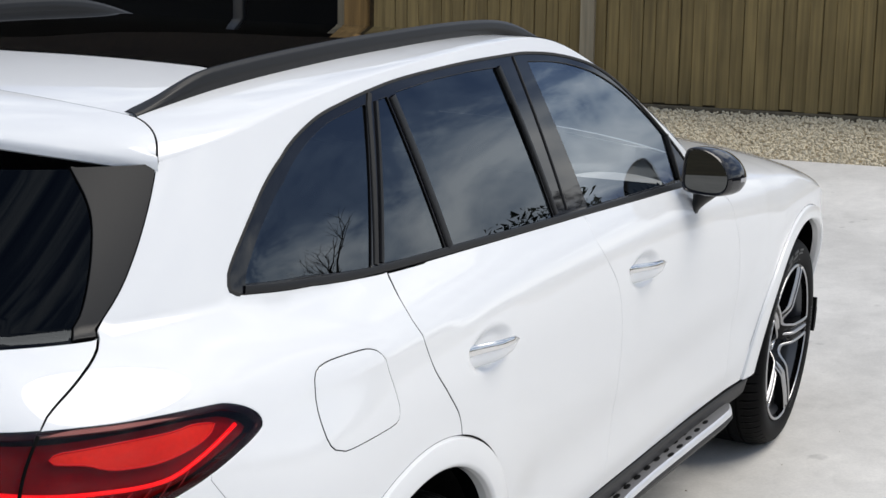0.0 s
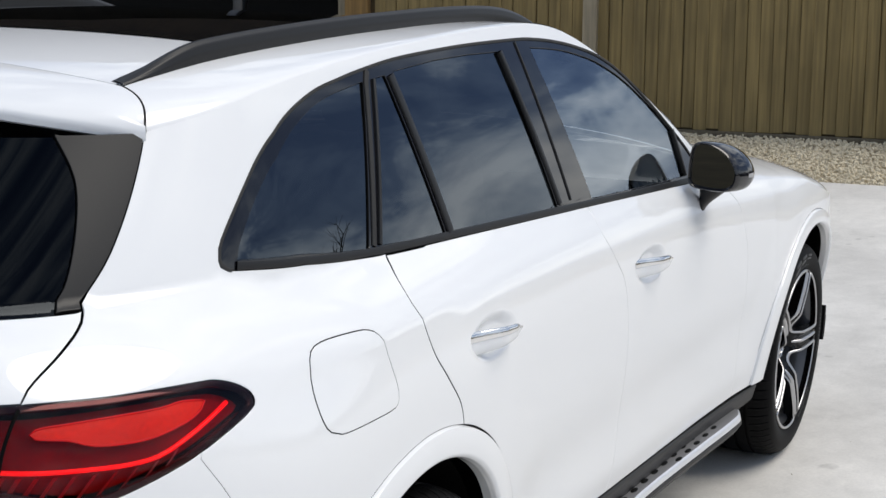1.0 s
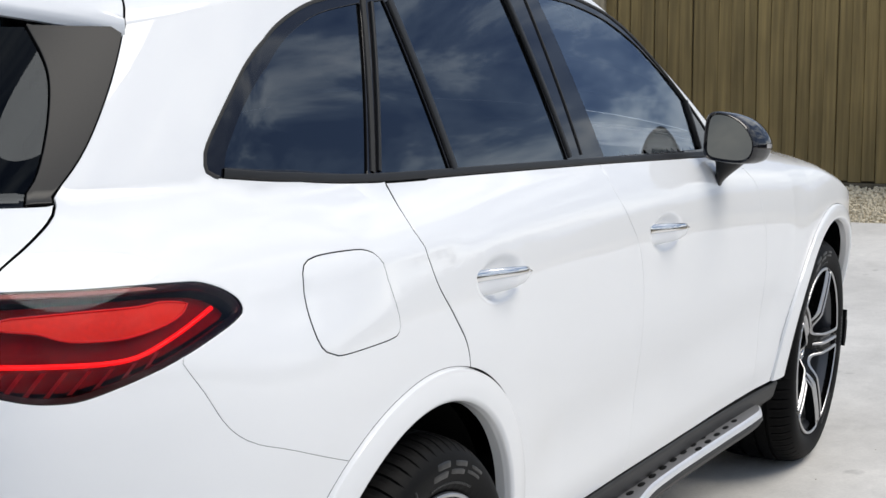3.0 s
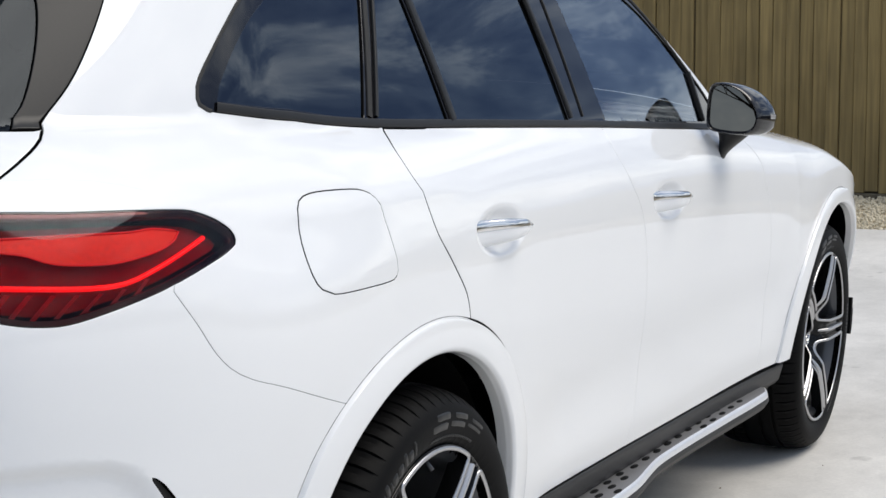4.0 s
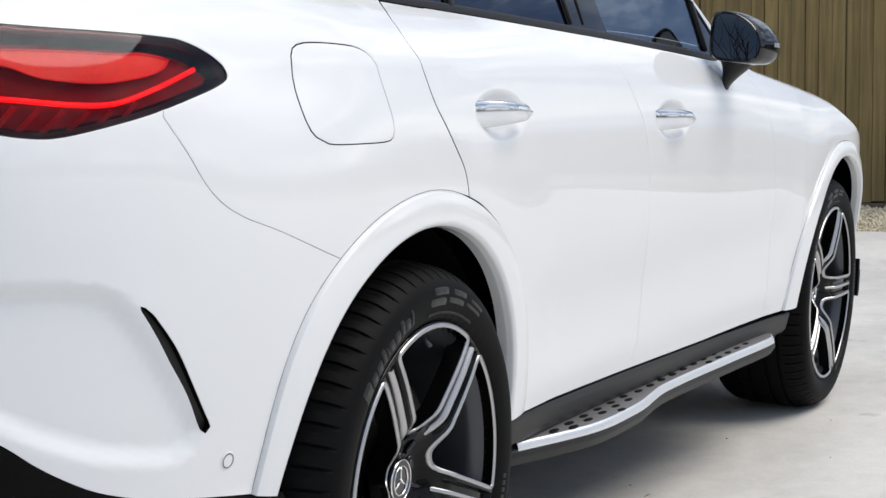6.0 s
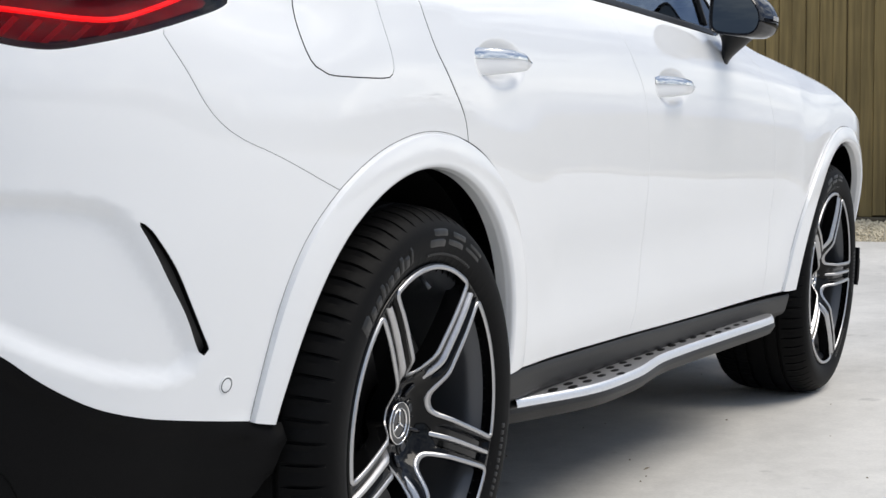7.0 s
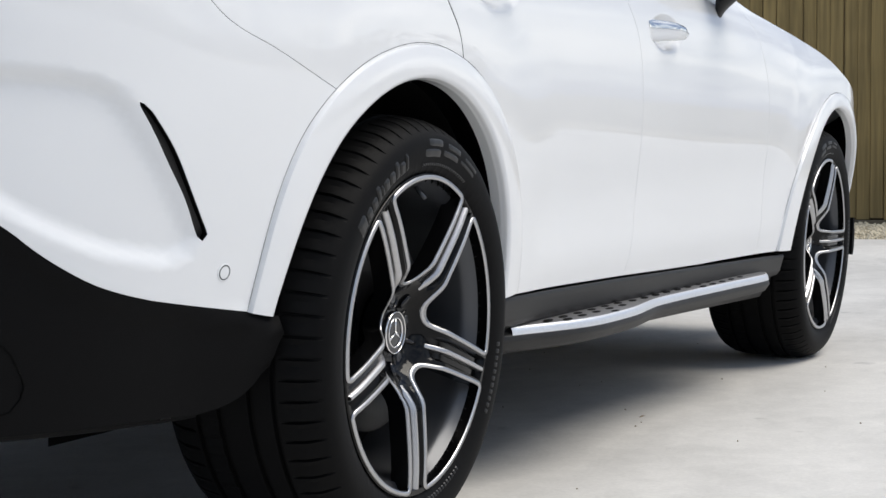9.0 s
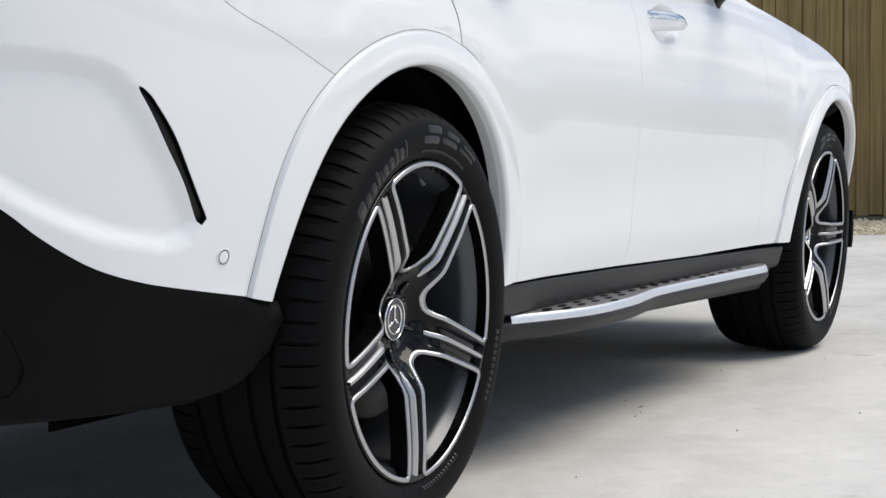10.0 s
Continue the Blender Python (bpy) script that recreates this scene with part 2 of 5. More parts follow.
def shoulder(x):
    """Height at which the flank turns over into roof, windscreen pillar or bonnet."""
    return spline(x, (-0.5, -0.35, 0.0, 0.4, 0.8, 1.1, 1.4, 1.7, 1.95, 2.3, 2.6, 2.9, 3.15, 3.4, 3.7),
                  (1.43, 1.455, 1.50, 1.528, 1.538, 1.515, 1.40, 1.23, 1.085, 1.020, 0.985, 0.930, 0.85, 0.74, 0.60))


def flank_top(q):
    """Height of the flank's upper edge."""
    return shoulder(skin(q, 1.40 if q < 1.0 else 1.0).x)


def ridge(x):
    """Height of the roof, windscreen and bonnet on the centre line."""
    return spline(x, (-0.6, -0.4, 0.0, 0.5, 0.9, 1.3, 1.7, 2.05, 2.4, 2.9, 3.4, 3.75),
                  (1.516, 1.537, 1.554, 1.549, 1.523, 1.480, 1.350, 1.15, 1.10, 1.035, 0.92, 0.72))


def top(x, v):
    """Roof, windscreen and bonnet: v = 0 at the shoulder, 1 on the centre line."""
    zs = flank_top(x)
    p0 = skin(x, zs)
    back_ = skin(x, zs - 0.02)
    lean = Vector((0, p0.y - back_.y, 0.02)).normalized()
    p3 = Vector((p0.x, 0, ridge(p0.x)))
    rise = max(0.02, p3.z - p0.z)
    p1 = p0 + lean * rise * 0.55
    p2 = Vector((p0.x, p0.y * 0.62, p3.z))
    a, b, c, d = (1 - v) ** 3, 3 * v * (1 - v) ** 2, 3 * v * v * (1 - v), v**3
    return p0 * a + p1 * b + p2 * c + p3 * d


LEAN = 0.0419       # both sides stand out by this much for each metre of height


def settle(p):
    """Spreads the two halves of the body to their true width and height."""
    a = abs(p.y)
    rise = 0.87 - a if a > 0.4 else 0.47 + (0.16 - a * a) / 0.8
    out = a * 0.99912 + 0.00077 + p.z * LEAN * min(1.0, a / 0.45) if a > 0.45 else a * 0.99912 + (0.00077 + p.z * LEAN) * a / 0.45
    # the rear haunch draws in above the filler flap
    tuck = math.exp(-((p.x + 0.42) / 0.19) ** 2 - ((p.z - 1.065) / 0.085) ** 2) * smooth((a - 0.5) / 0.2)
    return Vector((p.x + 0.036 * tuck, math.copysign(out - 0.020 * tuck, p.y), p.z * 0.99912 + LEAN * rise - 0.006 * tuck))

# ---- mesh tools ----
from mathutils.geometry import delaunay_2d_cdt


def part(name, bm, material_, parent=None, label="", flat=False):
    """Links a bmesh as one mesh object under its thing or part."""
    me = bpy.data.meshes.new(name)
    bm.to_mesh(me)
    bm.free()
    me.materials.append(material_)
    if not flat:
        me.polygons.foreach_set("use_smooth", [True] * len(me.polygons))
    ob = new(name, me)
    ob.parent = parent
    if label:
        tagged(ob, label)
    return ob


def sharp(ob, degrees=35):
    """Smooth shading that keeps edges steeper than the angle."""
    ob.data.set_sharp_from_angle(angle=radians(degrees))
    return ob


def empty(name, place=(0, 0, 0)):
    ob = new(name)
    ob.location = place
    return ob


def box(bm, lo, hi, bevel=0.0, segments=2, m=None):
    r = bmesh.ops.create_cube(bm, size=1)
    vs = r["verts"]
    for v in vs:
        v.co = Vector([lo[k] + (v.co[k] + 0.5) * (hi[k] - lo[k]) for k in range(3)])
    if bevel:
        es = list({e for v in vs for e in v.link_edges})
        vs = list({v for f in bmesh.ops.bevel(bm, geom=es, offset=bevel, segments=segments, profile=0.5, affect="EDGES")["faces"] for v in f.verts} | {v for v in vs if v.is_valid})
    if m is not None:
        for v in vs:
            v.co = m @ v.co
    return vs


def sheet(f, nu, nv, flip=False, closed=False):
    """A grid from f(u, v), both 0 to 1."""
    bm = bmesh.new()
    n = nu if closed else nu + 1
    vs = [[bm.verts.new(f(i / nu, j / nv)) for j in range(nv + 1)] for i in range(n)]
    for i in range(nu):
        a, b = vs[i], vs[(i + 1) % n]
        for j in range(nv):
            q = (a[j], b[j], b[j + 1], a[j + 1])
            bm.faces.new(q[::-1] if flip else q)
    return bm


def lathe(profile, n=96, axis="y", caps=False):
    """Turns (radius, along) points round the y axis."""
    bm = bmesh.new()
    rings = []
    for i in range(n):
        a = 2 * math.pi * i / n
        rings.append([bm.verts.new((r * math.cos(a), h, r * math.sin(a))) for r, h in profile])
    for i in range(n):
        a, b = rings[i], rings[(i + 1) % n]
        for j in range(len(profile) - 1):
            bm.faces.new((a[j], a[j + 1], b[j + 1], b[j]))
    if caps:
        bm.faces.new([r[-1] for r in rings])
    return bm


def tube(points, radius, n=8, closed=False):
    """A round bar along points; radius is a number or one for each point."""
    bm = bmesh.new()
    pts = [Vector(p) for p in points]
    rings = []
    for i, p in enumerate(pts):
        d = (pts[(i + 1) % len(pts)] - pts[i - 1]) if closed else (pts[min(i + 1, len(pts) - 1)] - pts[max(i - 1, 0)])
        d.normalize()
        side = d.cross(Vector((0, 0, 1)))
        if side.length < 0.05:
            side = d.cross(Vector((1, 0, 0)))
        side.normalize()
        up = side.cross(d)
        r = radius if isinstance(radius, (int, float)) else radius[i]
        rings.append([bm.verts.new(p + (side * math.cos(2 * math.pi * k / n) + up * math.sin(2 * math.pi * k / n)) * r) for k in range(n)])
    for i in range(len(rings) if closed else len(rings) - 1):
        a, b = rings[i], rings[(i + 1) % len(rings)]
        for k in range(n):
            bm.faces.new((a[k], a[(k + 1) % n], b[(k + 1) % n], b[k]))
    if not closed:
        bm.faces.new(rings[0][::-1])
        bm.faces.new(rings[-1])
    return bm


def smooth_line(points, step=0.012, closed=False):
    """A rounded line (Catmull-Rom) through points of the plane, cut into short steps."""
    p = [Vector(a) for a in points]
    out, n = [], len(p)
    for i in range(n if closed else n - 1):
        if closed:
            a, b, c, d = p[i - 1], p[i], p[(i + 1) % n], p[(i + 2) % n]
        else:
            a, b, c, d = p[max(i - 1, 0)], p[i], p[i + 1], p[min(i + 2, n - 1)]
        k = max(1, int((c - b).length / step))
        for j in range(k):
            t = j / k
            out.append(0.5 * ((2 * b) + (c - a) * t + (2 * a - 5 * b + 4 * c - d) * t * t + (3 * b - a - 3 * c + d) * t**3))
    if not closed:
        out.append(p[-1])
    return out


def straight_line(points, step=0.012):
    out = []
    p = [Vector(a) for a in points]
    for b, c in zip(p, p[1:]):
        k = max(1, int((c - b).length / step))
        out += [b.lerp(c, j / k) for j in range(k)]
    return out + [p[-1]]


def inside(pt, poly):
    x, y = pt
    hit = False
    j = len(poly) - 1
    for i in range(len(poly)):
        a, b = poly[i], poly[j]
        if (a[1] > y) != (b[1] > y) and x < (b[0] - a[0]) * (y - a[1]) / (b[1] - a[1]) + a[0]:
            hit = not hit
        j = i
    return hit


def cross_of(line, z):
    """The q at which a line of falling or rising z passes the height z."""
    for a, b in zip(line, line[1:]):
        if (a[1] - z) * (b[1] - z) <= 0 and a[1] != b[1]:
            return a[0] + (b[0] - a[0]) * (z - a[1]) / (b[1] - a[1])
    return line[0][0] if abs(line[0][1] - z) < abs(line[-1][1] - z) else line[-1][0]

# ---- the car's flank: lines of the panels in (q, z) ----
TAIL_SEAM = smooth_line([(-0.53, 1.50), (-0.518, 1.47), (-0.515, 1.425), (-0.527, 1.34), (-0.547, 1.262), (-0.571, 1.215), (-0.590, 1.190), (-0.613, 1.174), (-0.648, 1.154),
                         (-0.693, 1.126), (-0.710, 1.106), (-0.732, 1.056), (-0.742, 1.0), (-0.745, 0.96), (-0.74, 0.90)])
GLASS_EDGE = smooth_line([(-0.728, 1.45), (-0.715, 1.436), (-0.659, 1.387), (-0.631, 1.346), (-0.614, 1.283), (-0.612, 1.222), (-0.632, 1.190)])
TAIL_LOW = [(-1.36, 1.198), (-0.737, 1.196), (-0.632, 1.1935), (-0.586, 1.193)]
DLO = smooth_line([(-0.349, 1.219), (-0.336, 1.211), (-0.299, 1.204), (-0.15, 1.182), (0.057, 1.166), (0.439, 1.149), (0.995, 1.123), (1.534, 1.094),
                   (1.764, 1.083), (1.80, 1.10), (1.794, 1.141), (1.717, 1.205), (1.566, 1.308), (1.421, 1.393), (1.302, 1.442), (1.178, 1.472),
                   (1.053, 1.492), (0.931, 1.504), (0.837, 1.508), (0.611, 1.510), (0.429, 1.507), (0.285, 1.502), (0.173, 1.493), (0.062, 1.480),
                   (-0.045, 1.463), (-0.156, 1.427), (-0.237, 1.380), (-0.292, 1.329), (-0.336, 1.274), (-0.351, 1.246), (-0.352, 1.229)], closed=True)
QUARTER = smooth_line([(-0.316, 1.224), (-0.31, 1.244), (-0.273, 1.300), (-0.220, 1.352), (-0.156, 1.395), (-0.084, 1.427), (0.006, 1.452), (0.138, 1.468)]) \
    + straight_line([(0.141, 1.466), (0.013, 1.184)]) + smooth_line([(0.010, 1.183), (-0.10, 1.194), (-0.234, 1.212), (-0.305, 1.2225)])
QUARTERLIGHT = straight_line([(0.192, 1.471), (0.228, 1.474), (0.302, 1.166), (0.060, 1.182), (0.192, 1.471)])[:-1]
REAR_GLASS = straight_line([(0.266, 1.479), (0.443, 1.4885), (0.60, 1.490), (0.742, 1.487), (0.835, 1.1445), (0.338, 1.166), (0.266, 1.479)])[:-1]
FRONT_GLASS = smooth_line([(0.912, 1.486), (1.039, 1.475), (1.133, 1.462), (1.258, 1.436), (1.351, 1.406), (1.441, 1.368), (1.530, 1.320), (1.623, 1.267), (1.680, 1.229)]) \
    + straight_line([(1.682, 1.226), (1.700, 1.106), (1.42, 1.119), (1.038, 1.137), (0.912, 1.486)])[:-1]
LAMP = smooth_line([(-0.398, 1.046), (-0.403, 1.059), (-0.421, 1.075), (-0.449, 1.088), (-0.474, 1.092), (-0.533, 1.095), (-0.603, 1.097), (-0.669, 1.100),
                    (-0.73, 1.101), (-0.85, 1.100), (-1.0, 1.085), (-1.03, 1.06), (-1.0, 1.04), (-0.85, 1.0), (-0.74, 0.985), (-0.691, 0.977), (-0.651, 0.967),
                    (-0.619, 0.962), (-0.588, 0.962), (-0.544, 0.973), (-0.498, 0.988), (-0.470, 1.0), (-0.433, 1.018), (-0.411, 1.030), (-0.399, 1.040)], step=0.006, closed=True)
FLAP = smooth_line([(-0.294, 1.086), (-0.271, 1.094), (-0.231, 1.093), (-0.195, 1.088), (-0.164, 1.079), (-0.146, 1.060), (-0.141, 1.034), (-0.124, 0.971),
                    (-0.130, 0.947), (-0.157, 0.941), (-0.223, 0.941), (-0.259, 0.944), (-0.277, 0.955), (-0.290, 0.978), (-0.303, 1.028), (-0.304, 1.062)], closed=True)
BUMPER_SEAM = smooth_line([(-0.476, 0.988), (-0.447, 0.941), (-0.426, 0.899), (-0.407, 0.872), (-0.380, 0.850), (-0.330, 0.824), (-0.245, 0.774), (-0.20, 0.75)])
BUMPER_LOW = smooth_line([(-1.36, 0.70), (-0.90, 0.69), (-0.76, 0.66), (-0.69, 0.61), (-0.642, 0.575), (-0.614, 0.548), (-0.584, 0.523), (-0.546, 0.498), (-0.499, 0.479), (-0.449, 0.466),
                          (-0.336, 0.442), (-0.301, 0.434), (-0.2, 0.42)])
REAR_SEAM = smooth_line([(0.057, 1.166), (0.045, 1.158), (0.018, 1.132), (0.006, 1.095), (0.013, 1.066), (0.015, 1.047), (0.035, 0.995), (0.083, 0.938), (0.130, 0.883), (0.148, 0.832), (0.15, 0.78)])
B_SEAM = smooth_line([(0.995, 1.124), (0.992, 1.10), (0.993, 1.065), (1.041, 1.000), (1.090, 0.942), (1.120, 0.865), (1.133, 0.784), (1.140, 0.689), (1.158, 0.572), (1.160, 0.475), (1.145, 0.382), (1.14, 0.35)])
F_SEAM = smooth_line([(1.86, 1.12), (1.95, 1.06), (2.057, 0.99), (2.088, 0.929), (2.125, 0.851), (2.140, 0.772), (2.150, 0.615), (2.16, 0.5), (2.17, 0.36)])
VENT = smooth_line([(-0.501, 0.743), (-0.487, 0.731), (-0.459, 0.683), (-0.435, 0.624), (-0.419, 0.583), (-0.411, 0.562), (-0.416, 0.553), (-0.421, 0.558), (-0.4405, 0.612),
                    (-0.4645, 0.664), (-0.485, 0.709), (-0.500, 0.738)], step=0.008, closed=True)
SCOOP = smooth_line([(-0.65, 0.789), (-0.617, 0.787), (-0.582, 0.785), (-0.547, 0.778), (-0.522, 0.766), (-0.497, 0.738), (-0.452, 0.66), (-0.425, 0.60), (-0.408, 0.555), (-0.423, 0.528),
                     (-0.452, 0.515), (-0.494, 0.520), (-0.560, 0.540), (-0.64, 0.585), (-0.75, 0.67), (-0.9, 0.74), (-0.75, 0.785)], step=0.02, closed=True)
BUMPER_END = smooth_line([(-0.294, 0.470), (-0.295, 0.445), (-0.298, 0.410), (-0.304, 0.375), (-0.314, 0.345), (-0.333, 0.318), (-0.368, 0.298), (-0.43, 0.285)])
SILL = [(0.40, 0.394), (1.126, 0.385), (1.499, 0.378), (1.956, 0.371), (2.5, 0.366)]
CUPS = [(0.305, 0.974, 0.124, 0.046), (1.290, 0.944, 0.122, 0.046)]     # hollows behind the door handles


def arch_radius(x, z):
    """Radius from the nearer wheel's axle, and that wheel's x."""
    xw = 0.0 if x < 1.44 else WHEELBASE
    return math.hypot(x - xw, z - 0.368), xw


def arch_edge(a, xw):
    """Radius of the arch's cut in the sheet metal, at an angle in degrees."""
    return 0.478 - (0.036 * smooth((a - 128) / 38) if xw == 0.0 else 0.0)


def line_distance(p, poly):
    best = 9.0
    n = len(poly)
    for i in range(n):
        a, b = poly[i], poly[(i + 1) % n]
        dx, dy = b[0] - a[0], b[1] - a[1]
        l2 = dx * dx + dy * dy or 1e-9
        t = max(0.0, min(1.0, ((p[0] - a[0]) * dx + (p[1] - a[1]) * dy) / l2))
        best = min(best, math.hypot(p[0] - a[0] - t * dx, p[1] - a[1] - t * dy))
    return best


def relief(q, z):
    """Pressed shapes of the sheet metal, outward in metres."""
    d = 0.0
    for cq, cz, a, b in CUPS:
        e = math.hypot((q - cq) / a, (z - cz) / b)
        if e < 1:
            d -= 0.014 * smooth((1 - e) / 0.5)
    if -0.95 < q < -0.39 and 0.50 < z < 0.80 and inside((q, z), SCOOP):
        k = smooth((q + 0.86) / 0.25)
        d -= 0.014 * k * smooth(line_distance((q, z), SCOOP) / 0.030)
    if q < -0.2 and z < 0.72:
        under = cross_z(BUMPER_LOW, q) - z
        d -= 0.010 * smooth((under - 0.004) / 0.035)
        if q > -0.45:
            # the skirt swells to the width of the arch
            d += 0.025 * smooth((q + 0.44) / 0.14) * smooth((under + 0.002) / 0.024) * (0.8 + 0.2 * smooth((z - 0.30) / 0.12))
    # crease that runs from the lamp's tip to the rear door handle
    if -0.42 < q < 0.60 and 0.95 < z < 1.2:
        zc = spline(q, (-0.42, -0.14, 0.0, 0.25, 0.60), (1.066, 1.062, 1.060, 1.047, 1.028))
        d += 0.0042 * math.exp(-abs(z - zc) / 0.024) * smooth((q + 0.42) / 0.08) * smooth((0.60 - q) / 0.5)
    # hollow of the lower doors
    if 0.2 < q < 2.6:
        w = smooth((q - 0.35) / 0.35) * smooth((2.45 - q) / 0.3)
        d += w * (-0.006 * math.exp(-((z - 0.56 - 0.02 * q) / 0.08) ** 2) + 0.004 * math.exp(-((z - 0.44) / 0.05) ** 2))
    # haunch over each wheel
    for xw in (0.0, WHEELBASE):
        r = math.hypot(q - xw, z - 0.368)
        if z > 0.36 and r < 0.72:
            d += 0.006 * smooth((0.72 - r) / 0.2)
    return d


def surf(q, z):
    d = relief(q, z)
    return skin(q, z) + normal_at(q, z) * d if d else skin(q, z)


def surf_normal(q, z):
    e = 0.003
    n = (surf(q + e, z) - surf(q - e, z)).cross(surf(q, z + e) - surf(q, z - e))
    n.normalize()
    return n if n.length > 0.5 else Vector((0, -1, 0))


def flank_low(q):
    return 0.375 - 0.084 * smooth((-q - 0.16) / 0.05)


# ---- cut the flank into panels ----
def cut_flank():
    pts, edges = [], []

    def add(line, closed=False):
        k = len(pts)
        pts.extend(Vector((p[0], p[1])) for p in line)
        n = len(line)
        edges.extend((k + i, k + (i + 1) % n) for i in range(n if closed else n - 1))

    tops = [(-1.345 + 5.29 * i / 300) for i in range(301)]
    rim = [Vector((q, flank_low(q))) for q in tops] + [Vector((q, flank_top(q))) for q in reversed(tops)]
    add(rim, True)
    for line in (TAIL_SEAM, GLASS_EDGE, straight_line(TAIL_LOW), BUMPER_SEAM, BUMPER_LOW, REAR_SEAM, B_SEAM, F_SEAM, straight_line(SILL), BUMPER_END):
        add(line)
    for line in (DLO, QUARTER, QUARTERLIGHT, REAR_GLASS, FRONT_GLASS, LAMP, FLAP, VENT):
        add(line, True)
    for xw in (0.0, WHEELBASE):
        ring = []
        for i in range(121):
            a = radians(-3 + 186 * i / 120)
            cut = arch_edge(math.degrees(a), xw)
            x, z = xw + cut * math.cos(a), 0.368 + cut * math.sin(a)
            if z > 0.37 and (x > -0.3 or z > 0.45):
                ring.append((q_of(x, z), z))
        add(ring)
    # border 0 has its own constraints; fill the sheet with a staggered net, finer at the pressed shapes
    near = {}
    for p in pts:
        near.setdefault((int(p.x // 0.012), int(p.y // 0.012)), []).append(p)

    def clear(q, z, gap=0.009):
        if not flank_low(q) + 0.008 < z < flank_top(q) - 0.008:
            return False
        i, j = int(q // 0.012), int(z // 0.012)
        return not any(math.hypot(p.x - q, p.y - z) < gap for a in (-1, 0, 1) for b in (-1, 0, 1) for p in near.get((i + a, j + b), ()))
    h = 0.026
    rows = int(1.32 / (h * 0.866))
    for j in range(rows):
        z = 0.31 + j * h * 0.866
        for i in range(int(5.25 / h)):
            q = -1.335 + (i + 0.5 * (j % 2)) * h
            if clear(q, z):
                pts.append(Vector((q, z)))
    for cq, cz, a, b in CUPS:
        for i in range(20):
            for k in range(64):
                e = (i + 0.5) / 20 * 1.30
                an = 2 * math.pi * (k + 0.5 * (i % 2)) / 64
                p = Vector((cq + a * e * math.cos(an), cz + b * e * math.sin(an)))
                if clear(p.x, p.y, 0.003):
                    pts.append(p)
    for i in range(40):
        for k in range(30):
            q, z = -0.74 + 0.36 * i / 40, 0.50 + 0.30 * k / 30 + 0.0037 * (i % 2)
            if clear(q, z, 0.005):
                pts.append(Vector((q, z)))
    vs, es, fs, *_ = delaunay_2d_cdt(pts, edges, [], 0, 1e-5)
    return vs, fs


def q_of(x, z):
    """The q whose skin point lies at x."""
    if JOIN < x < FJOIN:
        return x
    lo, hi = (JOIN - WRAP, JOIN) if x <= JOIN else (FJOIN, FJOIN + FWRAP)
    for _ in range(40):
        m = (lo + hi) / 2
        lo, hi = (m, hi) if skin(m, z).x < x else (lo, m)
    return (lo + hi) / 2


def region(q, z):
    x = skin(q, z).x
    r, xw = arch_radius(x, z)
    if q < -0.15 and z < cross_z(BUMPER_LOW, q):
        return "bumper_lower" if q < cross_of(BUMPER_END, z) and r > 0.36 and z > flank_low(q) else None
    if z < flank_low(q) or z > flank_top(q) + 0.001 or r < arch_edge(math.degrees(math.atan2(z - 0.368, x - xw)), xw) - 0.002:
        return None
    if inside((q, z), DLO):
        for key, poly in (("quarter_glass", QUARTER), ("quarterlight", QUARTERLIGHT), ("rear_glass", REAR_GLASS), ("front_glass", FRONT_GLASS)):
            if inside((q, z), poly):
                return key
        return "window_trim"
    ts = cross_of(TAIL_SEAM, z)
    if inside((q, z), LAMP):
        return "tail_lamp" if q > ts else "inner_tail_lamp"
    if inside((q, z), FLAP):
        return "fuel_flap"
    if inside((q, z), VENT):
        return None
    if q < ts and z > 0.95:
        if z > 1.193:
            return "rear_screen" if q < cross_of(GLASS_EDGE, z) else "side_deflector"
        return "tailgate"
    if q < 0.0:
        low = cross_z(BUMPER_LOW, q)
        if z < low:
            return "bumper_lower" if q < cross_of(BUMPER_END, z) else None
        if q < -0.2 and (z < cross_z(BUMPER_SEAM, q) if q > -0.476 else z < 1.0):
            return "rear_bumper"
        return "quarter_panel" if q < cross_of(REAR_SEAM, z) else "rear_door"
    if z < cross_z(SILL, q) and 0.4 < q < 2.5:
        return None
    if z > belt(q) + 0.02 and q < 1.9:
        return "quarter_panel"
    if q < cross_of(REAR_SEAM, z) and z > 0.78:
        return "quarter_panel"
    if q < cross_of(B_SEAM, z):
        return "rear_door"
    return "front_door" if q < cross_of(F_SEAM, z) else "front_wing"


def cross_z(line, q):
    for a, b in zip(line, line[1:]):
        if (a[0] - q) * (b[0] - q) <= 0 and a[0] != b[0]:
            return a[1] + (b[1] - a[1]) * (q - a[0]) / (b[0] - a[0])
    return line[0][1] if abs(line[0][0] - q) < abs(line[-1][0] - q) else line[-1][1]


def joint_width(name, p, gap):
    """Half-width of a panel joint at a place: wide at the rear door's shut line, hair-thin at the bumper."""
    if name in ("rear_door", "quarter_panel") and 0.0 <= p.x < 0.2 and p.y > 0.75:
        return gap * (2.6 if name == "rear_door" else 1.2)
    if name in ("rear_bumper", "quarter_panel") and p.x < -0.16 and p.y < cross_z(BUMPER_SEAM, p.x) + 0.01 and p.x > -0.48:
        return gap * 0.35
    if name in ("front_door", "rear_door") and p.x > 0.9:
        return gap * 0.75
    return gap


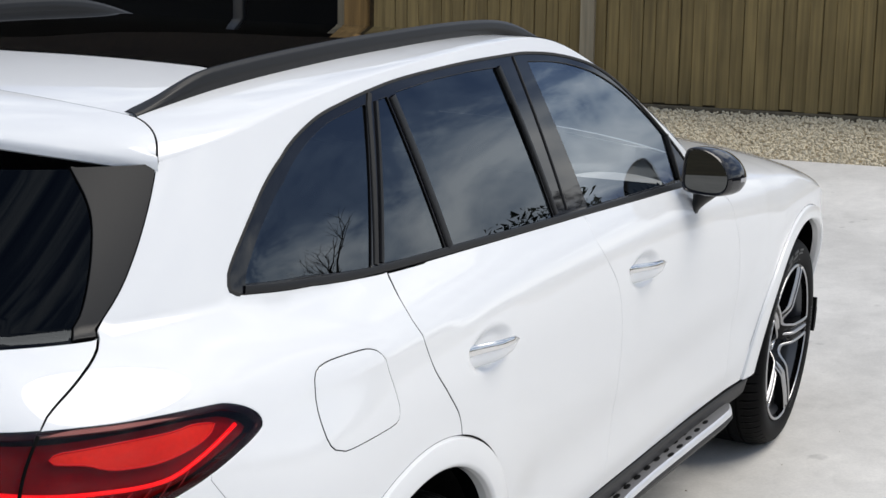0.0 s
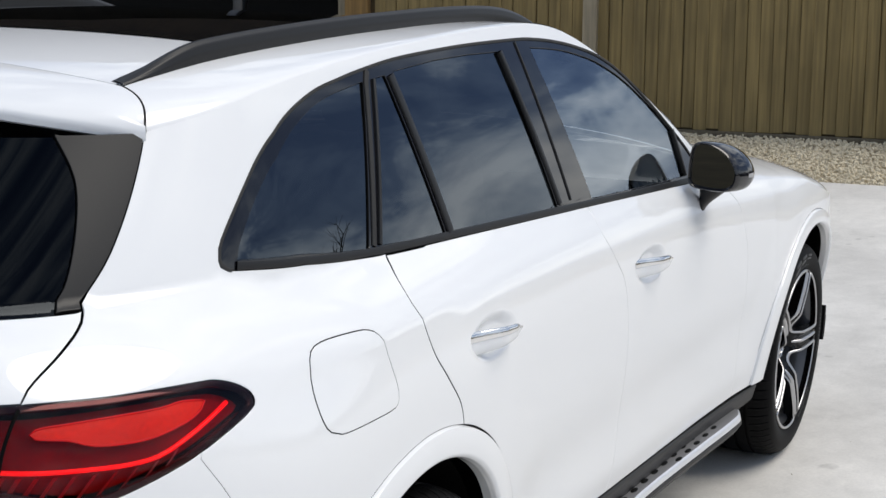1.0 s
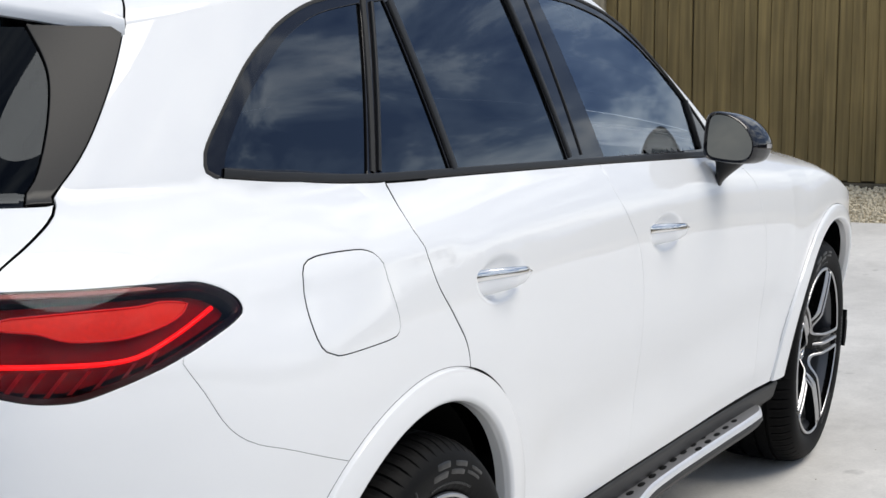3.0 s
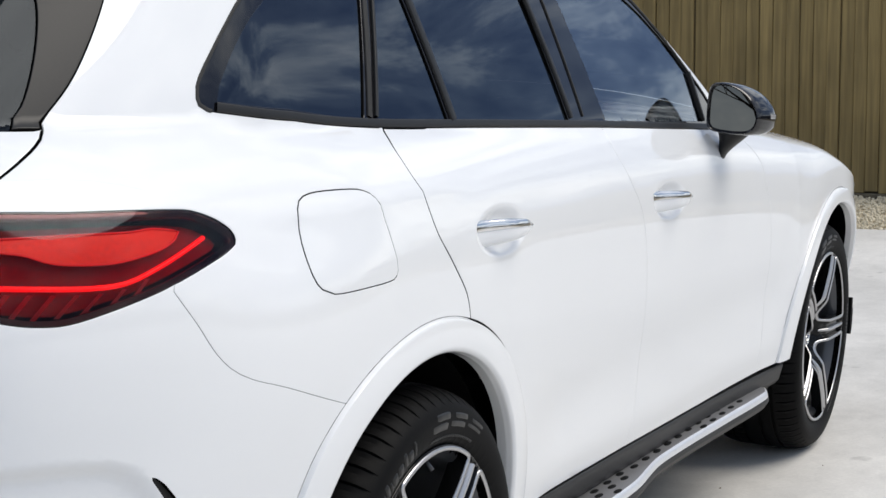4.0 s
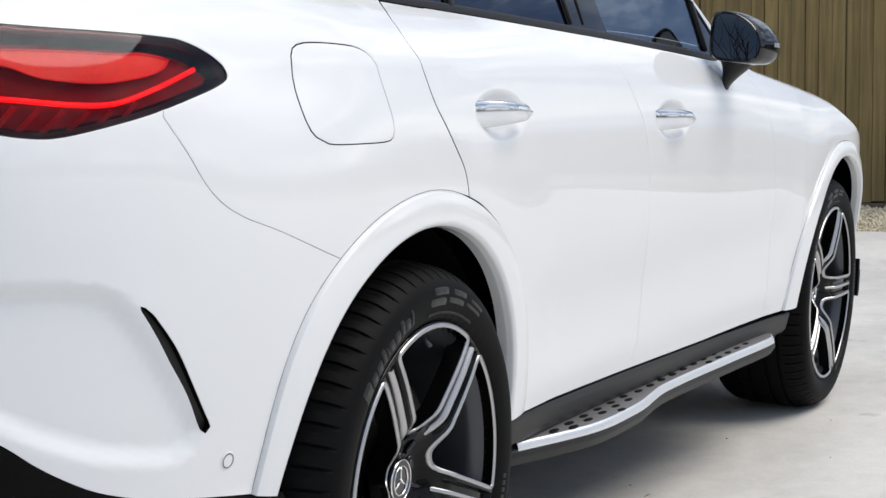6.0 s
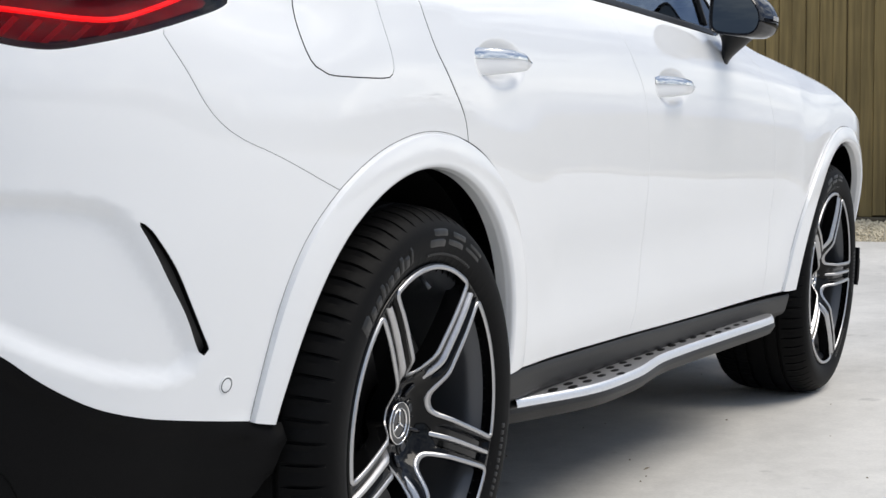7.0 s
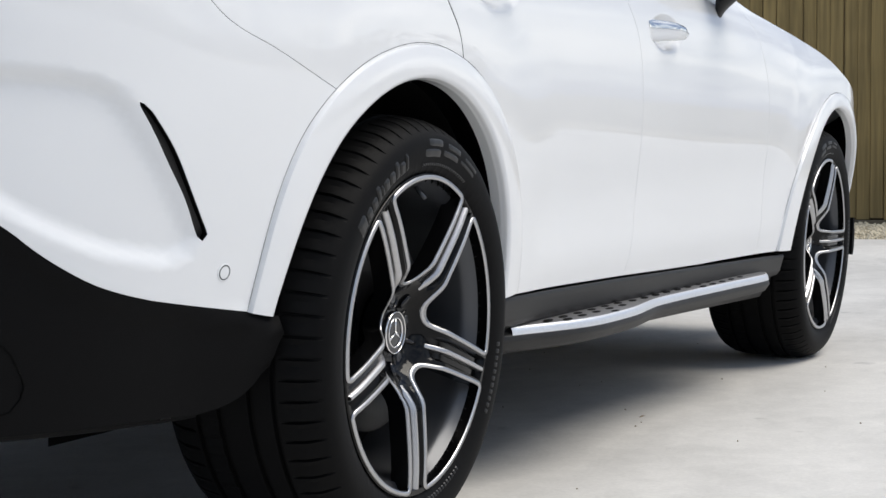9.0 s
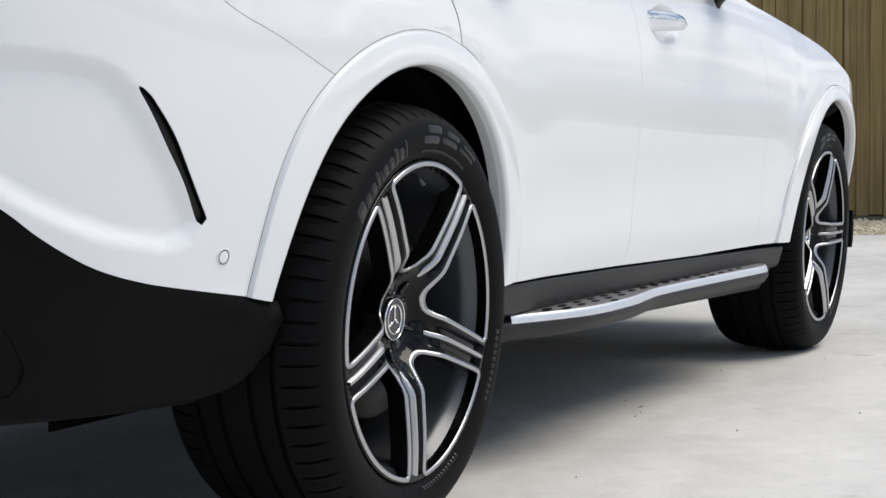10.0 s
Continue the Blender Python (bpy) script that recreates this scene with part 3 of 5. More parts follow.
def panel(name, faces2d, vs, material_, parent, depth=0.0, gap=0.0009, lip=0.010, label="", other=True):
    """One panel of the flank: its sheet on the skin, edges drawn in by the gap, turned and folded inward. Also its twin on the other side."""
    used = {}
    for f in faces2d:
        for i in f:
            used.setdefault(i, len(used))
    count = {}
    for f in faces2d:
        for a, b in zip(f, f[1:] + f[:1]):
            count[(a, b)] = count.get((a, b), 0) + 1
    border = [(a, b) for a, b in count if (b, a) not in count]
    inward, joined = {}, set()
    for a, b in border:
        d = vs[b] - vs[a]
        n = Vector((-d.y, d.x))
        if n.length > 0:
            n.normalize()
        if vs[a].y > flank_top(vs[a].x) - 0.004 and vs[b].y > flank_top(vs[b].x) - 0.004:
            joined.add((a, b))
            continue
        for k in (a, b):
            inward[k] = inward.get(k, Vector((0, 0))) + n
    place, norm = [None] * len(used), [None] * len(used)
    rings = {}
    for i, k in used.items():
        p = vs[i].copy()
        if i in inward and gap:
            n = inward[i]
            n = n.normalized() if n.length > 1e-6 else n
            wide = joint_width(name, p, gap)
            edge = p + n * wide
            p = p + n * (wide + 0.0008)
            rings[i] = (edge, n)
        nn = surf_normal(p.x, p.y)
        place[k] = surf(p.x, p.y) - nn * depth
        norm[k] = nn
    polys = [tuple(used[i] for i in f) for f in faces2d]
    extra = {}
    if gap:
        for i, (edge, n) in rings.items():
            s, nn = surf(edge.x, edge.y), surf_normal(edge.x, edge.y)
            extra[i] = (len(place), len(place) + 1)
            place += [s - nn * (depth + 0.0010), s - nn * (depth + lip)]
            out3 = (surf(edge.x - n.x * 0.003, edge.y - n.y * 0.003) - s).normalized()
            norm += [(nn + out3).normalized(), out3]
        # deep faces of the fold get GAP black, the shade within the joint
        dark = set()
        for a, b in border:
            if (a, b) in joined:
                continue
            dark.add(len(polys) + 1)
            (a1, a2), (b1, b2) = extra[a], extra[b]
            polys += [(used[b], used[a], a1, b1), (b1, a1, a2, b2)]
    made = []
    for twin in ((False, True) if other else (False,)):
        me = bpy.data.meshes.new(name)
        co = [(p.x, -p.y, p.z) for p in place] if twin else [tuple(p) for p in place]
        no = [(p.x, -p.y, p.z) for p in norm] if twin else [tuple(p) for p in norm]
        me.from_pydata(co, [], [p[::-1] for p in polys] if twin else polys)
        me.polygons.foreach_set("use_smooth", [True] * len(me.polygons))
        me.normals_split_custom_set_from_vertices(no)
        me.materials.append(material_)
        if gap:
            me.materials.append(GAP)
            me.polygons.foreach_set("material_index", [1 if i in dark else 0 for i in range(len(polys))])
        ob = new(name, me)
        ob.parent = parent
        if label:
            tagged(ob, label)
        made.append(ob)
    return made


car = tagged(empty("car"), "white compact SUV with black trim parked on concrete", "car")
FLAT, CELLS = cut_flank()
REGIONS = {}
for f in CELLS:
    c = sum((FLAT[i] for i in f), Vector((0, 0))) / len(f)
    key = region(c.x, c.y)
    if key:
        REGIONS.setdefault(key, []).append(list(f))

LAMP_RED = material("lamp_red", (0.92, 0.045, 0.008), 0.4, grain=0.12, scale=160, tone=0.12, tonescale=9)
LAMP_DEEP = material("lamp_deep_red", (0.20, 0.002, 0.003), 0.3, spec=0.10, grain=0.35, scale=220, tone=0.25, tonescale=14)
LAMP_TUBE = material("lamp_tube", (0.95, 0.02, 0.02), 0.3)
LIT_GUIDE = material("lit_light_guide", (0.9, 0.01, 0.01), 0.3)
LIT_GUIDE.node_tree.nodes["Principled BSDF"].inputs["Emission Color"].default_value = (1.0, 0.006, 0.010, 1)
LIT_GUIDE.node_tree.nodes["Principled BSDF"].inputs["Emission Strength"].default_value = 0.75

side = {}
for key, mat, tag in (("quarter_panel", PAINT, ""), ("rear_bumper", PAINT, ""), ("tailgate", PAINT, ""), ("fuel_flap", PAINT, ""), ("rear_door", PAINT, ""),
                      ("front_door", PAINT, ""), ("front_wing", PAINT, ""), ("bumper_lower", PLASTIC, "matt black plastic bumper skirt"),
                      ("side_deflector", SATIN_BLACK, "black plastic deflector beside the rear screen")):
    side[key] = panel(key, REGIONS[key], FLAT, mat, car, label=tag, gap=0.0020 if key in ("tailgate", "side_deflector") else 0.0004 if key == "rear_bumper" else 0.0009)
for key, mat, tag, own in (("quarter_glass", GLASS_DARK, "dark tinted glass", "quarter_panel"), ("quarterlight", GLASS_DARK, "dark tinted glass", "rear_door"),
                           ("rear_glass", GLASS_DARK, "dark tinted glass", "rear_door"), ("front_glass", GLASS_CLEAR, "lightly tinted glass", "front_door"),
                           ("rear_screen", GLASS_REAR, "dark tinted glass", "tailgate")):
    for k, ob in enumerate(panel(key, REGIONS[key], FLAT, mat, None, depth=0.006, gap=0.0, label=tag)):
        ob.parent = side[own][k]
trim = panel("window_trim", REGIONS["window_trim"], FLAT, GLOSS_BLACK, car, depth=0.002, label="gloss black window surround")


def under(q0, q1, z0, z1, nu, nv, keep):
    """The dark shell added behind the panel joints, black in place of their shade."""
    bm = bmesh.new()
    vs = [[None] * (nv + 1) for _ in range(nu + 1)]
    for i in range(nu + 1):
        q = q0 + (q1 - q0) * i / nu
        for j in range(nv + 1):
            z = z0 + (min(z1, flank_top(q)) - z0) * j / nv
            vs[i][j] = bm.verts.new(surf(q, z) - normal_at(q, z) * 0.016)
            vs[i][j].index = 0
    for i in range(nu):
        for j in range(nv):
            q, z = q0 + (q1 - q0) * (i + 0.5) / nu, 0
            z = z0 + (min(z1, flank_top(q)) - z0) * (j + 0.5) / nv
            if keep(q, z):
                bm.faces.new((vs[i][j], vs[i + 1][j], vs[i + 1][j + 1], vs[i][j + 1]))
    bmesh.ops.delete(bm, geom=[v for v in bm.verts if not v.link_faces], context="VERTS")
    return bm


def behind(q, z):
    x = skin(q, z).x
    if arch_radius(x, z)[0] < 0.47:
        return False
    if inside((q, z), DLO) and any(inside((q, z), g) for g in (QUARTER, QUARTERLIGHT, REAR_GLASS, FRONT_GLASS)):
        return False
    if inside((q, z), LAMP):
        return False
    return not (z > 1.2 and q < cross_of(GLASS_EDGE, z))


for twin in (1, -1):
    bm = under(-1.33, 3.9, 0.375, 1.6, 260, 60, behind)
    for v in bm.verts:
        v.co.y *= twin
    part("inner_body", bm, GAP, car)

# ---- roof, windscreen, bonnet ----
def top_full(x, w):
    """w from -1 (right shoulder) to 1 (left shoulder)."""
    p = top(x, 1 - abs(w))
    return Vector((p.x, p.y if w <= 0 else -p.y, p.z))


def top_sheet(x0, x1, w0, w1, nu, nv, lift=0.0, curve=None):
    return sheet(lambda u, v: top_full(x0 + (x1 - x0) * u + (curve(w0 + (w1 - w0) * v) * (1 - u) if curve else 0), w0 + (w1 - w0) * v) + Vector((0, 0, lift)), nu, nv)


SUN_W = 0.57        # half-width of the glass roof
def roof_end(w):
    return -0.235 + 0.40 * abs(w) - 0.12 * w * w + 0.03 * (1 - min(1, abs(w) / 0.15)) ** 2


def roof_joint(w):
    """Where the roof ends and the spoiler begins."""
    k = abs(w)
    return -0.535 + 0.086 * (k / 0.62) ** 2 if k < 0.62 else -0.449 - 0.063 * smooth((k - 0.62) / 0.38)


def top_panel(name, f, nu, nv, mat, label=""):
    """A sheet of the roof or bonnet with its true normals."""
    e = 0.002
    place, norm, polys = [], [], []
    for i in range(nu + 1):
        for j in range(nv + 1):
            u, v = i / nu, j / nv
            place.append(tuple(f(u, v)))
            du = f(min(1, u + e), v) - f(max(0, u - e), v)
            dv = f(u, min(1, v + e)) - f(u, max(0, v - e))
            n = du.cross(dv)
            n.normalize()
            norm.append(tuple(n if n.z > 0 else -n))
    for i in range(nu):
        for j in range(nv):
            k = i * (nv + 1) + j
            polys.append((k, k + nv + 1, k + nv + 2, k + 1))
    me = bpy.data.meshes.new(name)
    me.from_pydata(place, [], polys)
    me.polygons.foreach_set("use_smooth", [True] * len(polys))
    me.normals_split_custom_set_from_vertices(norm)
    me.materials.append(mat)
    ob = new(name, me)
    ob.parent = car
    return tagged(ob, label)


roof = top_panel("roof", lambda u, v: top_full(roof_joint(v * 2 - 1) * (1 - u) - 0.08 * u, v * 2 - 1), 16, 80, PAINT)
part("roof_joint", sheet(lambda u, v: top_full(roof_joint(u * 1.24 - 0.62) - 0.0016 + 0.0024 * v, u * 1.24 - 0.62) + Vector((0, 0, 0.0005)), 60, 2), RIM_GREY, car)
for s in (-1, 1):
    pts = []
    for i in range(21):
        w = (0.61 + 0.385 * i / 20) * s
        pts.append(top_full(roof_joint(w) - 0.0015, w))
    pts.append(Vector((skin(-0.515, 1.425).x, -s * skin(-0.515, 1.425).y, 1.425)))
    part("tailgate_joint", tube(pts, 0.0022, 6), GAP, car)
for s in (-1, 1):
    lo, hi = (-1.0, -SUN_W) if s < 0 else (SUN_W, 1.0)
    top_panel("roof_side", lambda u, v: top_full(-0.08 + 1.10 * u, lo + (hi - lo) * v), 40, 14, PAINT)
    lo, hi = (-1.0, -0.90) if s < 0 else (0.90, 1.0)
    top_panel("windscreen_pillar", lambda u, v: top_full(1.02 + 0.98 * u, lo + (hi - lo) * v), 30, 6, PAINT)
part("glass_roof", sheet(lambda u, v: top_full(roof_end((v * 2 - 1) * SUN_W) * (1 - u) + 1.02 * u, (v * 2 - 1) * SUN_W) + Vector((0, 0, 0.002)), 30, 30), ROOF_GLASS, car, "black panoramic glass roof")
part("windscreen", top_sheet(1.02, 2.0, -0.90, 0.90, 30, 24, 0.002), GLASS_CLEAR, car, "lightly tinted windscreen")
top_panel("bonnet", lambda u, v: top_full(2.0 + 1.85 * u, v * 2 - 1), 50, 50, PAINT)

# spoiler at the end of the roof
def spoiler_point(u, v):
    w = (u * 2 - 1) * 0.985
    a = top_full(roof_joint(w) - 0.003, w)
    edge = skin(-0.515, 1.425)
    k = abs(w)
    tip = Vector((-0.70 + 0.235 * k**2.4, (edge.y - 0.004) * (-w / 0.985), 1.487 - 0.058 * k**2.2))
    if v < 0.72:
        t = v / 0.72
        mid = (a + tip) / 2 + Vector((0, 0, 0.016))
        p = a * (1 - t) ** 2 + mid * 2 * t * (1 - t) + tip * t * t
        return p + Vector((0, 0, 0.001))
    t = (v - 0.72) / 0.28
    return tip + Vector((0.06 * max(0, t - 0.35), 0, -0.016 * min(1, t / 0.35) - 0.004 * t))


spoiler = part("roof_spoiler", sheet(spoiler_point, 60, 25), PAINT, car)
sharp(spoiler, 50)

# ---- wheel arches: flares, liners, floor pan ----
def flare_radius(a, front):
    """Outer radius of the flare at an angle in degrees, 0 towards the nose."""
    if front:
        return spline(a, (0, 40, 90, 135, 160, 180), (0.49, 0.475, 0.474, 0.49, 0.535, 0.548))
    return spline(a, (0, 25, 60, 100, 135, 165, 180), (0.514, 0.499, 0.488, 0.483, 0.498, 0.456, 0.446))


def flare_point(xw, a, r, out, inward=0.0):
    x, z = xw + r * math.cos(radians(a)), 0.368 + r * math.sin(radians(a))
    z = max(z, 0.37)
    q = q_of(x, z)
    s, n = skin(q, z), normal_at(q, z)
    return s + n * (out + 0.006) + Vector((0, inward, 0))


def flare(xw, a0, a1, front):
    def f(u, v):
        a = a0 + (a1 - a0) * u
        ro, ri = flare_radius(a, front) + 0.006, 0.432 - (0 if front else 0.026 * smooth((a - 125) / 40))
        if v <= 0.7:
            t = v / 0.7
            out = 0.0070 + 0.006 * t + 0.002 * math.sin(math.pi * t) - 0.018 * (1 - min(1, t / 0.075) ** 0.5) - 0.004 * max(0, (t - 0.86) / 0.14) ** 2
            return flare_point(xw, a, ro + (ri - ro) * t, out)
        t = (v - 0.7) / 0.3
        return flare_point(xw, a, ri - 0.004 * min(1, t * 3), 0.0125 - 0.006 * min(1, t * 5), 0.028 * t)
    return sheet(f, 90, 40, flip=a1 < a0)


for xw, a0, a1, front in ((0.0, 170.5, 3.5, False), (WHEELBASE, 179, 2, True)):
    for twin in (1, -1):
        bm = flare(xw, a0, a1, front)
        for v in bm.verts:
            v.co.y *= twin
        ob = part("wheel_arch_flare", bm, PAINT, car)
        sharp(ob, 40)
        edge = []
        for i in range(91):
            a = a0 + (a1 - a0) * i / 90
            p = flare_point(xw, a, flare_radius(a, front) + 0.0060, 0.0)
            edge.append(Vector((p.x, p.y * twin, p.z)))
        part("flare_joint", tube(edge, [0.0004 + (0.0022 * smooth((78 - (a0 + (a1 - a0) * i / 90)) / 12) * smooth(((a0 + (a1 - a0) * i / 90) - 22) / 40) if not front else 0.0) for i in range(91)], 6), GAP, car)
        # liner and well wall coloured near-black for the shade inside the arch
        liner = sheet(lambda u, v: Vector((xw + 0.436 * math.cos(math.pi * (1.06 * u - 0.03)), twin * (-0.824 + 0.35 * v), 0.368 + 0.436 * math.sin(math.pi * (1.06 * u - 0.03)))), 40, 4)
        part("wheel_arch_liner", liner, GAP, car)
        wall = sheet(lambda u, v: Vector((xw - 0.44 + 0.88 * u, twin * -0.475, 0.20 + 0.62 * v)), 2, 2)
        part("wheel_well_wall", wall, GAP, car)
for lo, hi in (((-0.84, -0.56, 0.27), (-0.47, 0.56, 0.42)), ((0.44, -0.66, 0.285), (2.44, 0.66, 0.40)), ((3.33, -0.7, 0.27), (3.65, 0.7, 0.40)), ((-0.5, -0.47, 0.27), (3.4, 0.47, 0.44))):
    bm = bmesh.new()
    box(bm, lo, hi, 0.04)
    part("floor_pan", bm, UNDERBODY, car)

# black lip at the front end of each front arch, with its deflector below the flare
for twin in (1, -1):
    def lip(u, v):
        a = radians(9 - 17 * u)
        low = 1.0 if u > 0.3 else 0.0
        r0, r1 = 0.417, 0.4285 + 0.008 * low * (1 - smooth((u - 0.80) / 0.2))
        ring = ((r0, 0.875), (r0, 0.906), (r1, 0.908), (r1, 0.875))
        k = min(2.999, v * 3)
        i, t = int(k), k - int(k)
        r, y = (ring[i][j] * (1 - t) + ring[i + 1][j] * t for j in (0, 1))
        return Vector((WHEELBASE + r * math.cos(a), -y * twin, 0.368 + r * math.sin(a)))
    sharp(part("arch_deflector", sheet(lip, 28, 6), PLASTIC, car, "black plastic deflector lip"), 40)

# lower skirt of the rear bumper, tucked under
def skirt(u, v):
    q = -1.34 + u * (1.34 - 0.388)
    zt = flank_low(q) + 0.002
    n = normal_at(q, zt)
    p = skin(q, zt) - n * (0.012 + 0.42 * v * v)
    return Vector((p.x, p.y, zt - 0.030 * math.sin(v * math.pi / 2)))


for twin in (1, -1):
    bm = sheet(skirt, 60, 8)
    for v in bm.verts:
        v.co.y *= twin
    part("bumper_skirt", bm, PLASTIC, car)

for twin in (1, -1):
    loop = smooth_line([(-0.68, 0.43), (-0.646, 0.417), (-0.632, 0.390), (-0.623, 0.361), (-0.627, 0.342), (-0.640, 0.325), (-0.68, 0.318)])
    pts = [surf(p.x, p.y) for p in loop]
    part("tow_cover_joint", tube([Vector((p.x, p.y * twin, p.z)) for p in pts], 0.0014, 6), GAP, car)

# vent blade in the bumper, its dark recess, the parking sensor
for twin in (1, -1):
    pts = VENT
    bm = bmesh.new()
    ring = []
    for p in pts:
        e = Vector(p)
        s = surf(e.x, e.y) - surf_normal(e.x, e.y) * 0.012
        ring.append(bm.verts.new((s.x, s.y * twin, s.z)))
    n = len(pts)
    for i in range(n // 2):
        a, b, c, d = ring[i], ring[i + 1], ring[n - 1 - i - 1], ring[n - 1 - i]
        if len({a, b, c, d}) == 4:
            bm.faces.new((a, b, c, d))
        elif len({a, b, c, d}) == 3:
            bm.faces.new(tuple(dict.fromkeys((a, b, c, d))))
    part("bumper_vent", bm, SATIN_BLACK, car, "black air slot in the bumper corner")
    c, n_ = surf(-0.385, 0.506), surf_normal(-0.385, 0.506)
    prof = [(0.0135, -0.001), (0.0135, 0.0006), (0.0128, 0.001), (0.0100, 0.001), (0.0098, -0.002), (0.0092, -0.002), (0.0090, 0.0012), (0.004, 0.0016), (0.0003, 0.0016)]
    bm = lathe([(r, -h) for r, h in prof], 32)
    rot = Vector((0, -1, 0)).rotation_difference(n_).to_matrix().to_4x4()
    for v in bm.verts:
        v.co = Matrix.Translation(c) @ rot @ v.co
        v.co.y *= twin
    ring = lathe([(0.0112, -0.0013), (0.0097, -0.0016)], 32)
    for v in ring.verts:
        v.co = Matrix.Translation(c) @ rot @ v.co
        v.co.y *= twin
    part("sensor_ring", ring, RIM_GREY, side["rear_bumper"][0 if twin == 1 else 1])
    sharp(part("parking_sensor", bm, PAINT, side["rear_bumper"][0 if twin == 1 else 1]), 30)

# ---- sill and running board ----
def sill(u, v):
    x = 0.40 + 2.02 * u
    zt = cross_z(SILL, x)
    y = flank(x, zt)
    prof = ((-0.016, -0.004), (0.004, -0.005), (0.006, -0.012), (-0.004, -0.055), (-0.012, -0.066), (-0.030, -0.075), (-0.060, -0.135), (-0.12, -0.150))
    k = min(len(prof) - 1.001, v * (len(prof) - 1))
    i = int(k)
    t = k - i
    dy = prof[i][0] * (1 - t) + prof[i + 1][0] * t
    dz = prof[i][1] * (1 - t) + prof[i + 1][1] * t
    return Vector((x, -(y + dy), zt + dz))


def board_edge(x):
    return spline(x, (0.50, 0.56, 0.62, 0.72, 0.81, 0.955, 1.116, 1.22, 1.295, 1.36, 1.425, 1.85, 2.18, 2.27),
                  (0.800, 0.826, 0.845, 0.875, 0.897, 0.909, 0.906, 0.894, 0.886, 0.884, 0.885, 0.903, 0.917, 0.890))


STEP_X0, STEP_X1, STEP_Z = 0.57, 2.245, 0.322


def board_plate(u, v):
    """The aluminium plate: from the sill outward, over a rounded nose and down."""
    x = STEP_X0 + (STEP_X1 - STEP_X0) * u
    yi, yo = 0.822, board_edge(x)
    yi = min(yi, yo - 0.004)
    if v < 0.6:
        t = v / 0.6
        return Vector((x, -(yi + (yo - 0.008 - yi) * t), STEP_Z + 0.004 - 0.006 * t))
    t = (v - 0.6) / 0.4
    a = t * math.pi / 2
    return Vector((x, -(yo - 0.008 + 0.008 * math.sin(a)), STEP_Z - 0.002 - 0.022 * (1 - math.cos(a))))


def board_base(u, v):
    x = 0.47 + 1.80 * u
    yo = board_edge(x) + 0.003
    prof = ((0.80, 0.012), (yo - 0.014, -0.012), (yo - 0.002, -0.020), (yo, -0.030), (yo - 0.012, -0.050), (yo - 0.05, -0.062), (0.78, -0.066))
    k = min(len(prof) - 1.001, v * (len(prof) - 1))
    i = int(k)
    t = k - i
    return Vector((x, -(prof[i][0] * (1 - t) + prof[i + 1][0] * t), STEP_Z + prof[i][1] * (1 - t) + prof[i + 1][1] * t))


for twin in (1, -1):
    made = []
    for name, f, nu, nv, mat, tag in (("sill", sill, 40, 28, SILL_PLASTIC, "matt black sill trim"), ("running_board", board_base, 70, 24, SILL_PLASTIC, "black running board")):
        bm = sheet(f, nu, nv)
        for v in bm.verts:
            v.co.y *= twin
        made.append(part(name, bm, mat, car, tag))
    for name, v0, v1, mat, tag in (("step_plate", 0.0, 0.585, ANODISED, "grey anodised step plate"), ("step_nose", 0.585, 1.0, ALU, "brushed aluminium nosing")):
        bm = sheet(lambda u, v: board_plate(u, v0 + (v1 - v0) * v), 90, 8)
        for v in bm.verts:
            v.co.y *= twin
        part(name, bm, mat, made[1], tag)
    studs = []
    for i in range(17):
        x = 0.70 + i * 0.084
        rows = (0.852, 0.871, 0.893) if 0.72 < x < 1.18 else ((0.852, 0.871) if x < 0.72 else (0.858, 0.880))
        for k, y in enumerate(rows):
            if y < board_edge(x) - 0.016:
                studs.append((x - 0.022 * k, y))
    first = None
    for x, y in studs:
        if first is None:
            bm = bmesh.new()
            bmesh.ops.create_uvsphere(bm, u_segments=14, v_segments=8, radius=1)
            for v in bm.verts:
                v.co = Vector((v.co.x * 0.022, v.co.y * 0.0075, v.co.z * 0.0022))
            first = part("stud", bm, RUBBER, made[1])
            ob = first
        else:
            ob = new("stud", first.data)
            ob.parent = made[1]
        ob.location = (x, -y * twin, STEP_Z + 0.0035 - 0.006 * (y - 0.822) / 0.08)

# ---- door handles ----
for k, twin in enumerate((1, -1)):
    for door, (cq, cz, a, b) in (("rear_door", CUPS[0]), ("front_door", CUPS[1])):
        def bar(u, w, grow=0.0, lift=0.0):
            q = cq - 0.119 + 0.203 * u
            z = cz + 0.003 - 0.004 * u
            tall = 0.0250 - 0.014 * u**1.6 - 0.006 * smooth((u - 0.9) / 0.1)
            swell = -0.010 + 0.036 * smooth(u / 0.62) - 0.008 * smooth((u - 0.75) / 0.25)
            s, n = skin(q, z), normal_at(q, z)
            an = 2 * math.pi * w
            c, si = math.cos(an), math.sin(an)
            rad = lambda t: math.copysign(abs(t) ** 0.75, t)
            return s + n * (swell + 0.009 * rad(c) + grow * c + lift) + Vector((0, 0, tall * rad(si) + grow * si))
        bm = sheet(lambda u, v: bar(u, v), 30, 20)
        bmesh.ops.remove_doubles(bm, verts=bm.verts, dist=1e-5)
        bmesh.ops.holes_fill(bm, edges=[e for e in bm.edges if e.is_boundary])
        strip = sheet(lambda u, v: bar(0.0 + u, 0.02 + 0.20 * v, 0.0012), 30, 8)
        for m_ in (bm, strip):
            for v in m_.verts:
                v.co.y *= twin
        h = part("door_handle", bm, PAINT, side[door][k], "white door handle with a chrome strip")
        sharp(h, 50)
        part("handle_trim", strip, CHROME, side[door][k], "chrome handle strip")

